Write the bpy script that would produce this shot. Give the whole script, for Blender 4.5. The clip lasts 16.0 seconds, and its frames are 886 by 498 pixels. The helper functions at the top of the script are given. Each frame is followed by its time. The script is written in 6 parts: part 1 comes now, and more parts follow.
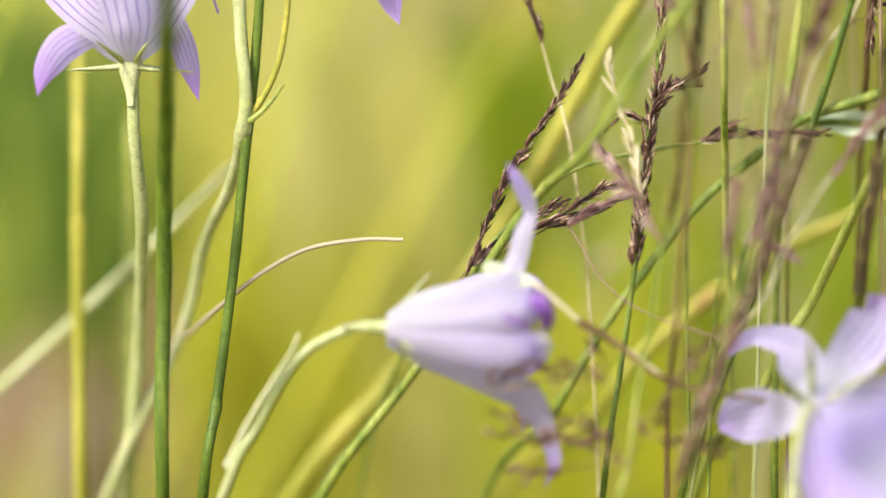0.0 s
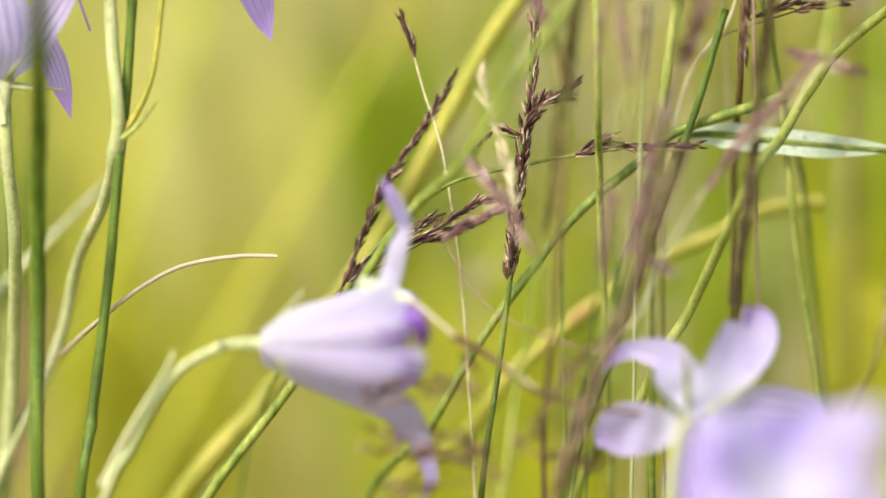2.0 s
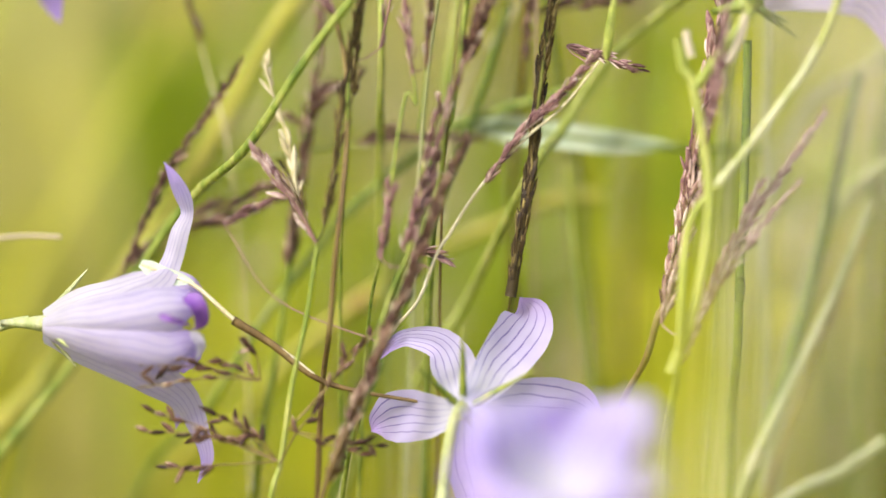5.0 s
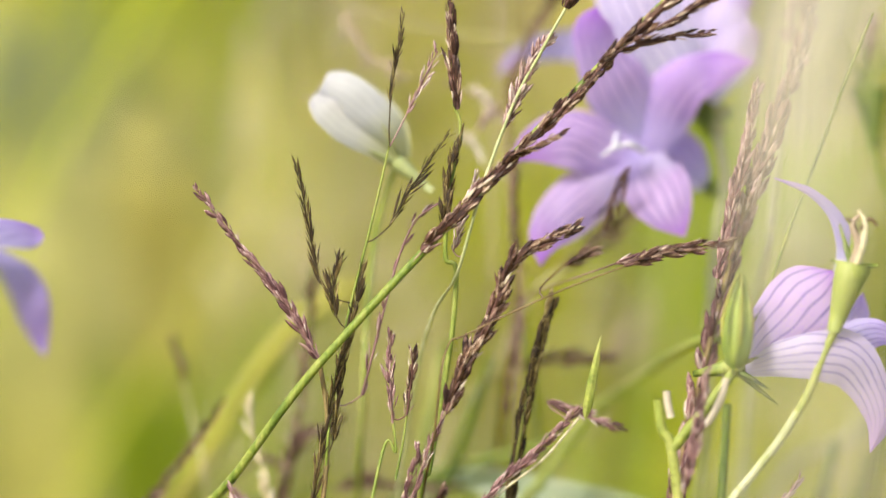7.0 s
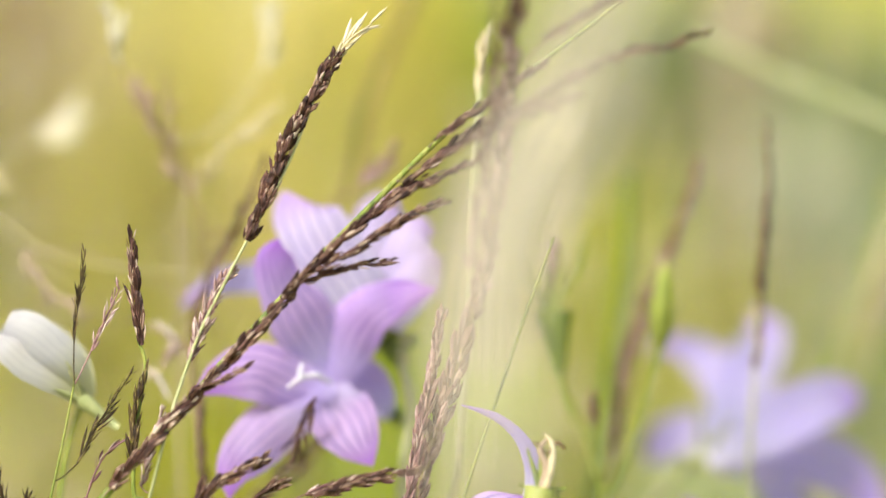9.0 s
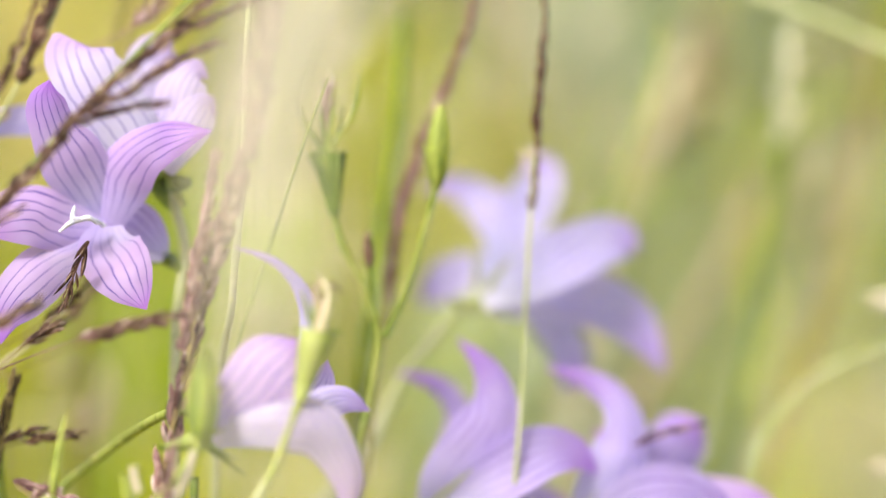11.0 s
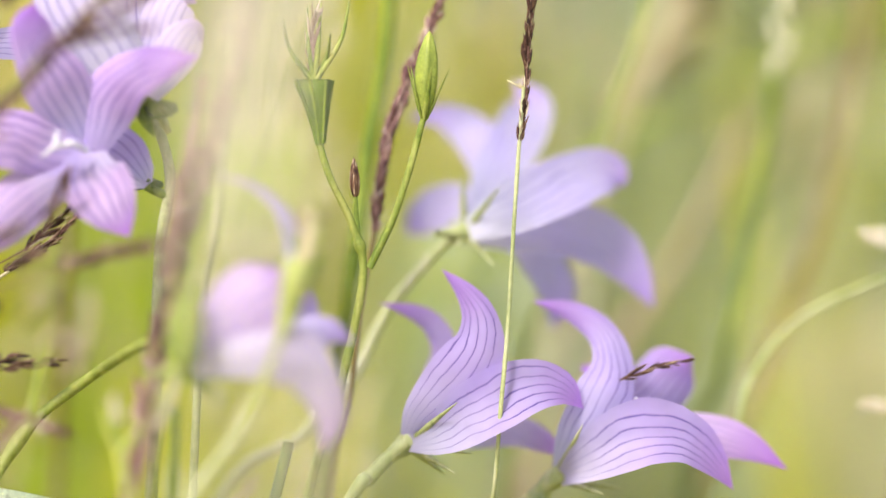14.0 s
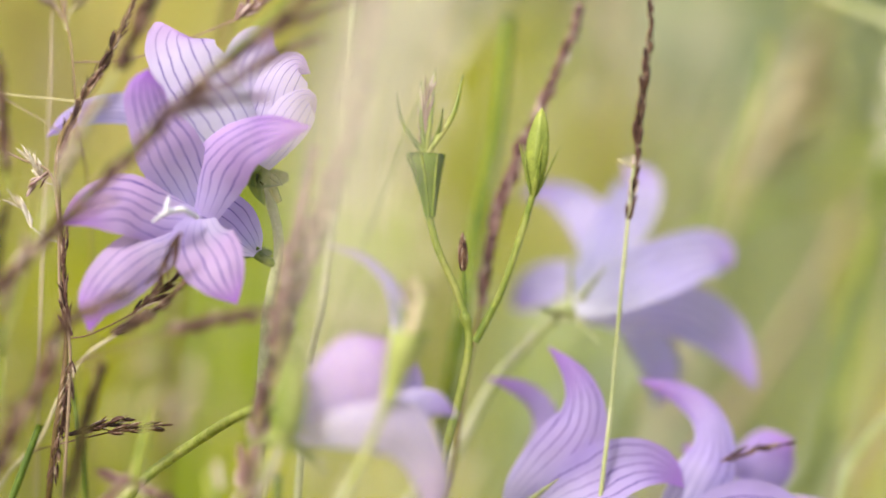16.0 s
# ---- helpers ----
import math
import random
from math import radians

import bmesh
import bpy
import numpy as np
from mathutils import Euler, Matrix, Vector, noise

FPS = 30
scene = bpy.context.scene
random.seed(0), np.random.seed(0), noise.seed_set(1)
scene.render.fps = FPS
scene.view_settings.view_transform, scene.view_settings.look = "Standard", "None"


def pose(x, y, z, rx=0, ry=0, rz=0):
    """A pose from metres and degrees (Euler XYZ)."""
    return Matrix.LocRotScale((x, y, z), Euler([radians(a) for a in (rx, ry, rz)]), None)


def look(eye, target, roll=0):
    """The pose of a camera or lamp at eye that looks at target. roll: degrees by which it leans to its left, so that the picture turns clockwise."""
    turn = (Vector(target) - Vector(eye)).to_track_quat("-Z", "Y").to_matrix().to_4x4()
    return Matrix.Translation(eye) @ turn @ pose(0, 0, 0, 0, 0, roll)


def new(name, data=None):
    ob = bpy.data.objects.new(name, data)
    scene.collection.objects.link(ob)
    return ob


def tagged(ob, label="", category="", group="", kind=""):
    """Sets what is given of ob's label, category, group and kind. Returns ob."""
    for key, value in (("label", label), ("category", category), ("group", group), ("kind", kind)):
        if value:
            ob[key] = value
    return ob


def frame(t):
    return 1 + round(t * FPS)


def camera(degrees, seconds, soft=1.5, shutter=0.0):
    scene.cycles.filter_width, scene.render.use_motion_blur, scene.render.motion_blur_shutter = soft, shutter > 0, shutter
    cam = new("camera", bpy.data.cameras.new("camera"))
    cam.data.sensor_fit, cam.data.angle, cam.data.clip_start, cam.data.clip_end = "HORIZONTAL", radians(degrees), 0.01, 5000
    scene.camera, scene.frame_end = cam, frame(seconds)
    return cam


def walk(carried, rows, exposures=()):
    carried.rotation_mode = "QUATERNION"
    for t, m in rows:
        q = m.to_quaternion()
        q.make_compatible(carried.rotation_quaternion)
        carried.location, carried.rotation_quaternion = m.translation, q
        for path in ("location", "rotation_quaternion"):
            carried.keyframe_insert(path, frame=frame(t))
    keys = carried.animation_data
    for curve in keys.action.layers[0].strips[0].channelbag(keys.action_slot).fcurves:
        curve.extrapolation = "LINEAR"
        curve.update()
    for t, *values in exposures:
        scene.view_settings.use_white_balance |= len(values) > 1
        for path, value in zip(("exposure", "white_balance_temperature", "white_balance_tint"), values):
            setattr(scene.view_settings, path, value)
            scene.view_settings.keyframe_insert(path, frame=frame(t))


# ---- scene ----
import itertools
# ---- camera ----
# A long lens stands 1.5 m off and turns where it is; it slides a little along its axis, which shifts what is sharp.
FAR = 1.5
EYE = Vector((0.0, -1.4918, 0.6068))
TILT = -6.0
RIGHT = Vector((1, 0, 0))
AHEAD = Vector((0, math.cos(radians(TILT)), math.sin(radians(TILT))))
ABOVE = RIGHT.cross(AHEAD)

# seconds; aim in mm to the right and up, on a plane 1.5 m ahead; roll; slide in mm
AIMS = [
    (0, -59.92, -41.53, -2.16, -6.0),
    (0.5, -60.23, -41.81, -2.08, -5.3),
    (1, -58.54, -41.21, -2.06, -4.7),
    (1.5, -52.58, -40.61, -2.25, -4.0),
    (2, -42.71, -40.05, -2.58, -1.9),
    (2.5, -31.14, -40.95, -2.66, 0.1),
    (3, -20.27, -43.80, -3.11, 2.2),
    (3.2, -16.40, -45.24, -3.09, 3.0),
    (5.3, -14.06, -41.02, -0.70, -24.0),
    (5.5, -14.83, -37.99, -0.46, -24.9),
    (6, -15.55, -26.25, 0.42, -27.0),
    (6.5, -13.80, -11.16, 1.09, -28.5),
    (7, -10.11, 5.79, 1.57, -30.0),
    (7.5, -3.62, 22.75, 1.30, -30.0),
    (8, 6.20, 35.63, 0.80, -30.0),
    (8.5, 19.09, 40.78, 0.11, -29.0),
    (9, 33.15, 38.50, 0.04, -28.0),
    (9.5, 47.36, 32.48, 0.14, -27.0),
    (10, 60.27, 24.75, -0.10, -26.0),
    (10.2, 63.45, 22.42, -0.25, -25.5),
    (12.3, 66.87, 11.65, 0.40, 2.0),
    (12.5, 67.04, 10.91, 0.41, 2.5),
    (13, 67.32, 8.92, 0.34, 3.0),
    (13.5, 66.98, 7.62, 0.40, 3.0),
    (14, 66.03, 7.07, 0.67, 2.5),
    (14.5, 65.80, 8.63, 1.38, 0.0),
    (15, 64.54, 11.91, 1.93, -2.5),
    (15.5, 58.98, 13.82, 1.83, -3.5),
    (16, 51.21, 16.96, 2.28, -4.0),
]


def aimed(a, b, roll, slide):
    way = (AHEAD * FAR + RIGHT * a / 1000 + ABOVE * b / 1000).normalized()
    eye = EYE + way * slide / 1000
    return look(eye, eye + way, roll)


cam = camera(4.6, 16.0)
cam.data.dof.use_dof = True
cam.data.dof.focus_distance = FAR
cam.data.dof.aperture_fstop = 4.3
walk(cam, [(t, aimed(a, b, r, s)) for t, a, b, r, s in AIMS],
     [(0, 0.88), (3, 0.88), (6, 0.76), (8.5, 0.71), (9.5, 0.8), (10, 0.86), (12.5, 0.88), (14.5, 0.84), (15, 0.76), (15.5, 0.64), (16, 0.65)])

# ---- light ----
world = bpy.data.worlds.new("sky")
scene.world = world
world.use_nodes = True
wn = world.node_tree
sky = wn.nodes.new("ShaderNodeTexSky")
sky.sky_type = "NISHITA"
sky.sun_disc = False
sky.sun_elevation = radians(47)
sky.sun_rotation = radians(218)
sky.dust_density = 3.0
wn.links.new(sky.outputs[0], wn.nodes["Background"].inputs[0])
wn.nodes["Background"].inputs[1].default_value = 0.15
sun = new("sun", bpy.data.lights.new("sun", "SUN"))
sun.data.energy = 3.5
sun.data.angle = radians(12)
sun.data.color = (1.0, 0.965, 0.90)
sun.matrix_world = look((-1.5, -1.9, 3.0), (0, 0, 0.45))


# ---- materials ----
def tree_of(name):
    m = bpy.data.materials.new(name)
    m.use_nodes = True
    m.node_tree.nodes.clear()
    return m, m.node_tree


def link(t, a, b):
    t.links.new(a, b)


def ramp_node(t, fac, stops):
    r = t.nodes.new("ShaderNodeValToRGB")
    while len(r.color_ramp.elements) < len(stops):
        r.color_ramp.elements.new(0.5)
    for e, (p, c) in zip(r.color_ramp.elements, stops):
        e.position, e.color = p, (*c, 1)
    link(t, fac, r.inputs[0])
    return r.outputs[0]


def noise_node(t, coord, scale, detail=3.0, rough=0.55):
    n = t.nodes.new("ShaderNodeTexNoise")
    n.inputs["Scale"].default_value = scale
    n.inputs["Detail"].default_value = detail
    n.inputs["Roughness"].default_value = rough
    link(t, coord, n.inputs["Vector"])
    return n.outputs[0]


def maths(t, op, a, b=None):
    n = t.nodes.new("ShaderNodeMath")
    n.operation = op
    for slot, v in ((0, a), (1, b)):
        if v is None:
            continue
        if isinstance(v, (int, float)):
            n.inputs[slot].default_value = v
        else:
            link(t, v, n.inputs[slot])
    return n.outputs[0]


def mixed(t, fac, a, b, blend="MIX"):
    n = t.nodes.new("ShaderNodeMix")
    n.data_type, n.blend_type = "RGBA", blend
    for slot, v in ((0, fac), (6, a), (7, b)):
        if isinstance(v, (int, float)):
            n.inputs[slot].default_value = v
        elif isinstance(v, tuple):
            n.inputs[slot].default_value = (*v, 1)
        else:
            link(t, v, n.inputs[slot])
    return n.outputs[2]


def leafy(t, colour, through_part=0.35, rough=0.55, bump=None, strength=0.3):
    """Living tissue: a soft gloss over a body that lets light through."""
    p = t.nodes.new("ShaderNodeBsdfPrincipled")
    p.inputs["Roughness"].default_value = rough
    p.inputs["Specular IOR Level"].default_value = 0.3
    tr = t.nodes.new("ShaderNodeBsdfTranslucent")
    for node in (p.inputs["Base Color"], tr.inputs["Color"]):
        link(t, colour, node)
    if bump is not None:
        b = t.nodes.new("ShaderNodeBump")
        b.inputs["Strength"].default_value = strength
        b.inputs["Distance"].default_value = 0.0002
        link(t, bump, b.inputs["Height"])
        link(t, b.outputs[0], p.inputs["Normal"])
    mix = t.nodes.new("ShaderNodeMixShader")
    mix.inputs[0].default_value = through_part
    link(t, p.outputs[0], mix.inputs[1])
    link(t, tr.outputs[0], mix.inputs[2])
    out = t.nodes.new("ShaderNodeOutputMaterial")
    link(t, mix.outputs[0], out.inputs[0])


def petal_material(name, base, body, tip, vein, strong=0.9):
    """Lilac petal: pale towards its foot, deeper at its tip, with fine dark veins that branch."""
    m, t = tree_of(name)
    uv = t.nodes.new("ShaderNodeUVMap").outputs[0]
    sep = t.nodes.new("ShaderNodeSeparateXYZ")
    link(t, uv, sep.inputs[0])
    across, along = sep.outputs[0], sep.outputs[1]
    geo = t.nodes.new("ShaderNodeTexCoord").outputs["Object"]
    info = t.nodes.new("ShaderNodeObjectInfo").outputs["Random"]
    wob = maths(t, "ADD", maths(t, "MULTIPLY", maths(t, "SUBTRACT", noise_node(t, geo, 220, 2), 0.5), 0.12), maths(t, "MULTIPLY", maths(t, "SUBTRACT", noise_node(t, geo, 75, 1), 0.5), 0.34))
    w = maths(t, "ADD", across, wob)
    off = maths(t, "ABSOLUTE", maths(t, "SUBTRACT", w, 0.5))
    # a midrib and pairs of side veins
    dist = off
    for offset in (0.17, 0.34):
        d = maths(t, "ABSOLUTE", maths(t, "SUBTRACT", off, offset))
        dist = maths(t, "MINIMUM", dist, d)
    fine = noise_node(t, geo, 500, 2)
    line = maths(t, "SUBTRACT", 1.0, maths(t, "MULTIPLY", dist, maths(t, "ADD", 26.0, maths(t, "MULTIPLY", fine, 44.0))))
    line = maths(t, "MAXIMUM", line, 0.0)
    patch = maths(t, "MULTIPLY", noise_node(t, geo, 130, 1), 1.9)
    fade = ramp_node(t, along, [(0.0, (0.1,) * 3), (0.25, (0.7,) * 3), (0.6, (1,) * 3), (0.85, (0.6,) * 3), (1.0, (0.0,) * 3)])
    line = maths(t, "MINIMUM", maths(t, "MULTIPLY", maths(t, "MULTIPLY", line, fade), patch), strong)
    ground = ramp_node(t, along, [(0.0, base), (0.12, base), (0.40, body), (0.60, body), (0.95, tip)])
    blotch = maths(t, "ADD", maths(t, "MULTIPLY", noise_node(t, geo, 260, 4), 0.3), 0.85)
    ground = mixed(t, 1.0, ground, blotch, "MULTIPLY")
    ground = mixed(t, maths(t, "MULTIPLY", info, 0.25), ground, tip)
    leafy(t, mixed(t, line, ground, vein), 0.58, 0.5, noise_node(t, geo, 900, 3), 0.25)
    return m


def plant_material(name, stops, scale=60.0, through_part=0.2, streak=True, rough=0.5, by="object"):
    """Stem, leaf or husk: colours that vary along the thing, from one to the next, and in fine streaks."""
    m, t = tree_of(name)
    geo = t.nodes.new("ShaderNodeTexCoord").outputs["Object"]
    if streak:
        mp = t.nodes.new("ShaderNodeMapping")
        mp.inputs["Scale"].default_value = (6, 6, 0.6)
        link(t, geo, mp.inputs["Vector"])
        coord = mp.outputs[0]
    else:
        coord = geo
    if by == "island":
        rand = t.nodes.new("ShaderNodeNewGeometry").outputs["Random Per Island"]
    else:
        rand = t.nodes.new("ShaderNodeObjectInfo").outputs["Random"]
    n = noise_node(t, coord, scale, 5, 0.65)
    n = maths(t, "ADD", maths(t, "MULTIPLY", maths(t, "SUBTRACT", n, 0.5), 2.0), 0.5)
    share = 0.72 if by != "object" else 0.3
    fac = maths(t, "ADD", maths(t, "MULTIPLY", rand, share), maths(t, "MULTIPLY", n, 1.0 - share))
    fine = noise_node(t, geo, 2400, 2)
    col = ramp_node(t, fac, stops)
    col = mixed(t, 1.0, col, maths(t, "ADD", maths(t, "MULTIPLY", fine, 0.5), 0.75), "MULTIPLY")
    if streak and by == "object":
        fleck = ramp_node(t, noise_node(t, geo, 1100, 2), [(0.30, (0.45,) * 3), (0.42, (1,) * 3), (0.60, (1,) * 3), (0.70, (1.6, 1.5, 1.2))])
        col = mixed(t, 0.45, col, fleck, "MULTIPLY")
    leafy(t, col, through_part, rough, fine, 0.35)
    return m


def husk_material(name, stops):
    """Overlapping glumes: one tone for each husk, streaked lengthwise, with a papery edge towards the tip."""
    m, t = tree_of(name)
    co = t.nodes.new("ShaderNodeTexCoord").outputs["Generated"]
    rand = t.nodes.new("ShaderNodeObjectInfo").outputs["Random"]
    sep = t.nodes.new("ShaderNodeSeparateXYZ")
    link(t, co, sep.inputs[0])
    mp = t.nodes.new("ShaderNodeMapping")
    mp.inputs["Scale"].default_value = (3.2, 3.2, 0.8)
    link(t, co, mp.inputs["Vector"])
    n = t.nodes.new("ShaderNodeTexNoise")
    n.noise_dimensions = "4D"
    n.inputs["Scale"].default_value = 1.6
    n.inputs["Detail"].default_value = 3
    link(t, mp.outputs[0], n.inputs["Vector"])
    link(t, maths(t, "MULTIPLY", rand, 60.0), n.inputs["W"])
    streak = maths(t, "MULTIPLY", maths(t, "SUBTRACT", n.outputs[0], 0.5), 2.1)
    tip = maths(t, "MULTIPLY", maths(t, "POWER", sep.outputs[2], 4.0), 0.14)
    fac = maths(t, "ADD", maths(t, "ADD", maths(t, "MULTIPLY", rand, 0.5), 0.12), maths(t, "ADD", streak, tip))
    leafy(t, ramp_node(t, fac, stops), 0.2, 0.62, n.outputs[0], 0.3)
    return m


LILAC = petal_material("lilac_petal", (0.72, 0.70, 0.82), (0.60, 0.53, 0.81), (0.50, 0.34, 0.77), (0.12, 0.07, 0.43), 0.8)
VIOLET = petal_material("violet_petal", (0.62, 0.59, 0.78), (0.55, 0.44, 0.79), (0.49, 0.25, 0.75), (0.10, 0.05, 0.38), 0.9)
ORCHID = petal_material("orchid_petal", (0.62, 0.56, 0.80), (0.66, 0.48, 0.80), (0.48, 0.20, 0.73), (0.10, 0.05, 0.42), 0.94)
PALE = petal_material("pale_petal", (0.64, 0.61, 0.66), (0.58, 0.53, 0.67), (0.42, 0.30, 0.70), (0.16, 0.10, 0.43), 0.32)
BLUSH = petal_material("blush_petal", (0.68, 0.66, 0.76), (0.66, 0.58, 0.77), (0.59, 0.38, 0.74), (0.14, 0.08, 0.40), 0.88)
WHITE = petal_material("white_bud_petal", (0.60, 0.60, 0.30), (0.60, 0.59, 0.57), (0.58, 0.56, 0.57), (0.46, 0.45, 0.46), 0.4)
STEM = plant_material("green_stem", [(0.25, (0.10, 0.15, 0.02)), (0.42, (0.18, 0.24, 0.035)), (0.58, (0.28, 0.32, 0.06)), (0.75, (0.42, 0.42, 0.12))], 90)
PALESTEM = plant_material("pale_green_stem", [(0.2, (0.33, 0.37, 0.14)), (0.5, (0.46, 0.48, 0.23)), (0.8, (0.60, 0.58, 0.38))], 90)
LIMESTEM = plant_material("yellow_green_stem", [(0.2, (0.22, 0.27, 0.045)), (0.5, (0.32, 0.36, 0.07)), (0.8, (0.44, 0.44, 0.13))], 90)
DARKSTEM = plant_material("dark_green_stem", [(0.2, (0.06, 0.10, 0.012)), (0.5, (0.12, 0.18, 0.02)), (0.8, (0.24, 0.29, 0.04))], 90)
OLIVESTEM = plant_material("olive_stem", [(0.2, (0.08, 0.08, 0.012)), (0.5, (0.17, 0.18, 0.03)), (0.8, (0.30, 0.30, 0.07))], 90)
OCHRE = plant_material("ochre_stem", [(0.2, (0.27, 0.27, 0.03)), (0.5, (0.42, 0.38, 0.06)), (0.8, (0.36, 0.24, 0.06))], 30)
STRAW = plant_material("dry_straw", [(0.2, (0.55, 0.46, 0.24)), (0.5, (0.68, 0.6, 0.38)), (0.8, (0.78, 0.72, 0.55))], 40)
BROWN = plant_material("brown_culm", [(0.2, (0.10, 0.06, 0.02)), (0.5, (0.2, 0.13, 0.05)), (0.8, (0.32, 0.25, 0.10))], 40)
HUSK = husk_material("brown_husk", [(0.15, (0.022, 0.009, 0.006)), (0.45, (0.085, 0.036, 0.023)), (0.66, (0.23, 0.12, 0.07)), (0.86, (0.64, 0.51, 0.36))])
PLUM = husk_material("plum_husk", [(0.12, (0.08, 0.032, 0.034)), (0.42, (0.22, 0.105, 0.10)), (0.68, (0.42, 0.26, 0.23)), (0.9, (0.74, 0.61, 0.53))])
ROSE = husk_material("rosy_straw_husk", [(0.12, (0.26, 0.14, 0.13)), (0.42, (0.44, 0.30, 0.27)), (0.65, (0.62, 0.49, 0.42)), (0.9, (0.80, 0.70, 0.60))])
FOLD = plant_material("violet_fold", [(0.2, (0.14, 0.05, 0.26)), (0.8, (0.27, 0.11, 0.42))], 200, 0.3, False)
DUSK = husk_material("dark_husk", [(0.15, (0.024, 0.014, 0.007)), (0.45, (0.075, 0.045, 0.015)), (0.68, (0.20, 0.14, 0.04)), (0.9, (0.44, 0.36, 0.15))])
BLADE = plant_material("grass_blade", [(0.15, (0.33, 0.38, 0.02)), (0.35, (0.43, 0.46, 0.03)), (0.55, (0.54, 0.52, 0.05)), (0.85, (0.63, 0.58, 0.11))], 12, 0.4, True, 0.5, "island")
PALEBLADE = plant_material("pale_blade", [(0.2, (0.45, 0.58, 0.40)), (0.5, (0.58, 0.68, 0.50)), (0.8, (0.68, 0.74, 0.58))], 30, 0.4)
FARBLADE = plant_material("meadow_blade", [(0.15, (0.40, 0.44, 0.05)), (0.35, (0.58, 0.57, 0.10)), (0.6, (0.74, 0.67, 0.20)), (0.85, (0.82, 0.75, 0.36))], 6, 0.5, True, 0.6, "island")
MOSS = plant_material("dark_leaf", [(0.2, (0.06, 0.12, 0.015)), (0.5, (0.12, 0.2, 0.03)), (0.8, (0.2, 0.28, 0.05))], 20, 0.3, True, 0.5, "husk")
LEAF = plant_material("green_leaf", [(0.2, (0.25, 0.34, 0.015)), (0.5, (0.34, 0.43, 0.03)), (0.8, (0.43, 0.50, 0.06))], 20, 0.4, True, 0.5, "husk")
LIME = plant_material("yellow_green_leaf", [(0.2, (0.40, 0.43, 0.02)), (0.5, (0.51, 0.50, 0.03)), (0.8, (0.61, 0.57, 0.06))], 20, 0.4, True, 0.5, "husk")
MEAD = plant_material("muted_green_leaf", [(0.2, (0.26, 0.34, 0.10)), (0.5, (0.37, 0.45, 0.17)), (0.8, (0.47, 0.53, 0.25))], 20, 0.35, True, 0.5, "husk")
SAGE = plant_material("grey_green_leaf", [(0.2, (0.38, 0.45, 0.25)), (0.5, (0.50, 0.56, 0.37)), (0.8, (0.62, 0.66, 0.49))], 20, 0.35, True, 0.5, "husk")
TAN = plant_material("tan_leaf", [(0.2, (0.3, 0.2, 0.11)), (0.5, (0.42, 0.3, 0.2)), (0.8, (0.55, 0.45, 0.32))], 20, 0.3, True, 0.6, "husk")
FLAX = plant_material("flaxen_leaf", [(0.2, (0.62, 0.54, 0.29)), (0.5, (0.73, 0.66, 0.42)), (0.8, (0.80, 0.76, 0.56))], 20, 0.35, True, 0.6, "husk")
OLIVE = plant_material("olive_leaf", [(0.2, (0.15, 0.18, 0.07)), (0.5, (0.24, 0.27, 0.12)), (0.8, (0.35, 0.37, 0.19))], 20, 0.3, True, 0.5, "husk")
CUP = plant_material("green_seed_cup", [(0.2, (0.07, 0.12, 0.012)), (0.5, (0.14, 0.20, 0.02)), (0.8, (0.28, 0.33, 0.05))], 90, 0.1)
CREAM = plant_material("cream_straw", [(0.2, (0.65, 0.56, 0.41)), (0.5, (0.76, 0.67, 0.53)), (0.8, (0.82, 0.76, 0.65))], 20, 0.35, True, 0.6, "husk")
GOLD = plant_material("golden_straw_leaf", [(0.2, (0.55, 0.46, 0.08)), (0.5, (0.69, 0.58, 0.14)), (0.8, (0.78, 0.69, 0.27))], 20, 0.35, True, 0.6, "husk")
HAY = plant_material("yellow_hay_leaf", [(0.2, (0.49, 0.46, 0.12)), (0.5, (0.60, 0.56, 0.18)), (0.8, (0.68, 0.63, 0.28))], 20, 0.35, True, 0.6, "husk")
CHAFF = plant_material("husk_chaff", [(0.15, (0.05, 0.022, 0.018)), (0.45, (0.17, 0.08, 0.06)), (0.66, (0.42, 0.28, 0.20)), (0.88, (0.76, 0.64, 0.49))], 40, 0.2, False, 0.6, "island")
GOLDCHAFF = plant_material("golden_chaff", [(0.15, (0.03, 0.02, 0.009)), (0.5, (0.08, 0.055, 0.018)), (0.72, (0.27, 0.20, 0.06)), (0.9, (0.52, 0.43, 0.17))], 40, 0.2, False, 0.6, "island")
PINKCHAFF = plant_material("rosy_chaff", [(0.15, (0.15, 0.065, 0.065)), (0.45, (0.34, 0.19, 0.17)), (0.66, (0.55, 0.38, 0.33)), (0.88, (0.80, 0.68, 0.59))], 40, 0.2, False, 0.6, "island")
STYLE = plant_material("white_style", [(0.2, (0.7, 0.68, 0.75)), (0.8, (0.85, 0.83, 0.88))], 60, 0.3, False)

soil, st = tree_of("meadow_floor")
sgeo = st.nodes.new("ShaderNodeTexCoord").outputs["Object"]
scol = ramp_node(st, noise_node(st, sgeo, 1.3, 8, 0.7), [(0.3, (0.16, 0.17, 0.04)), (0.5, (0.26, 0.24, 0.08)), (0.7, (0.36, 0.31, 0.16))])
leafy(st, scol, 0.0, 0.9, noise_node(st, sgeo, 60.0, 5), 1.0)


# ---- building ----
def place(a, b, d=0.0):
    """A point a mm to the right and b mm up as seen from the tripod, d mm behind the plane 1.5 m ahead."""
    far = FAR + d / 1000
    return EYE + AHEAD * far + (RIGHT * a + ABOVE * b) * (far / FAR / 1000)


def heading(x, y, z):
    return (RIGHT * x + AHEAD * y + ABOVE * z).normalized()


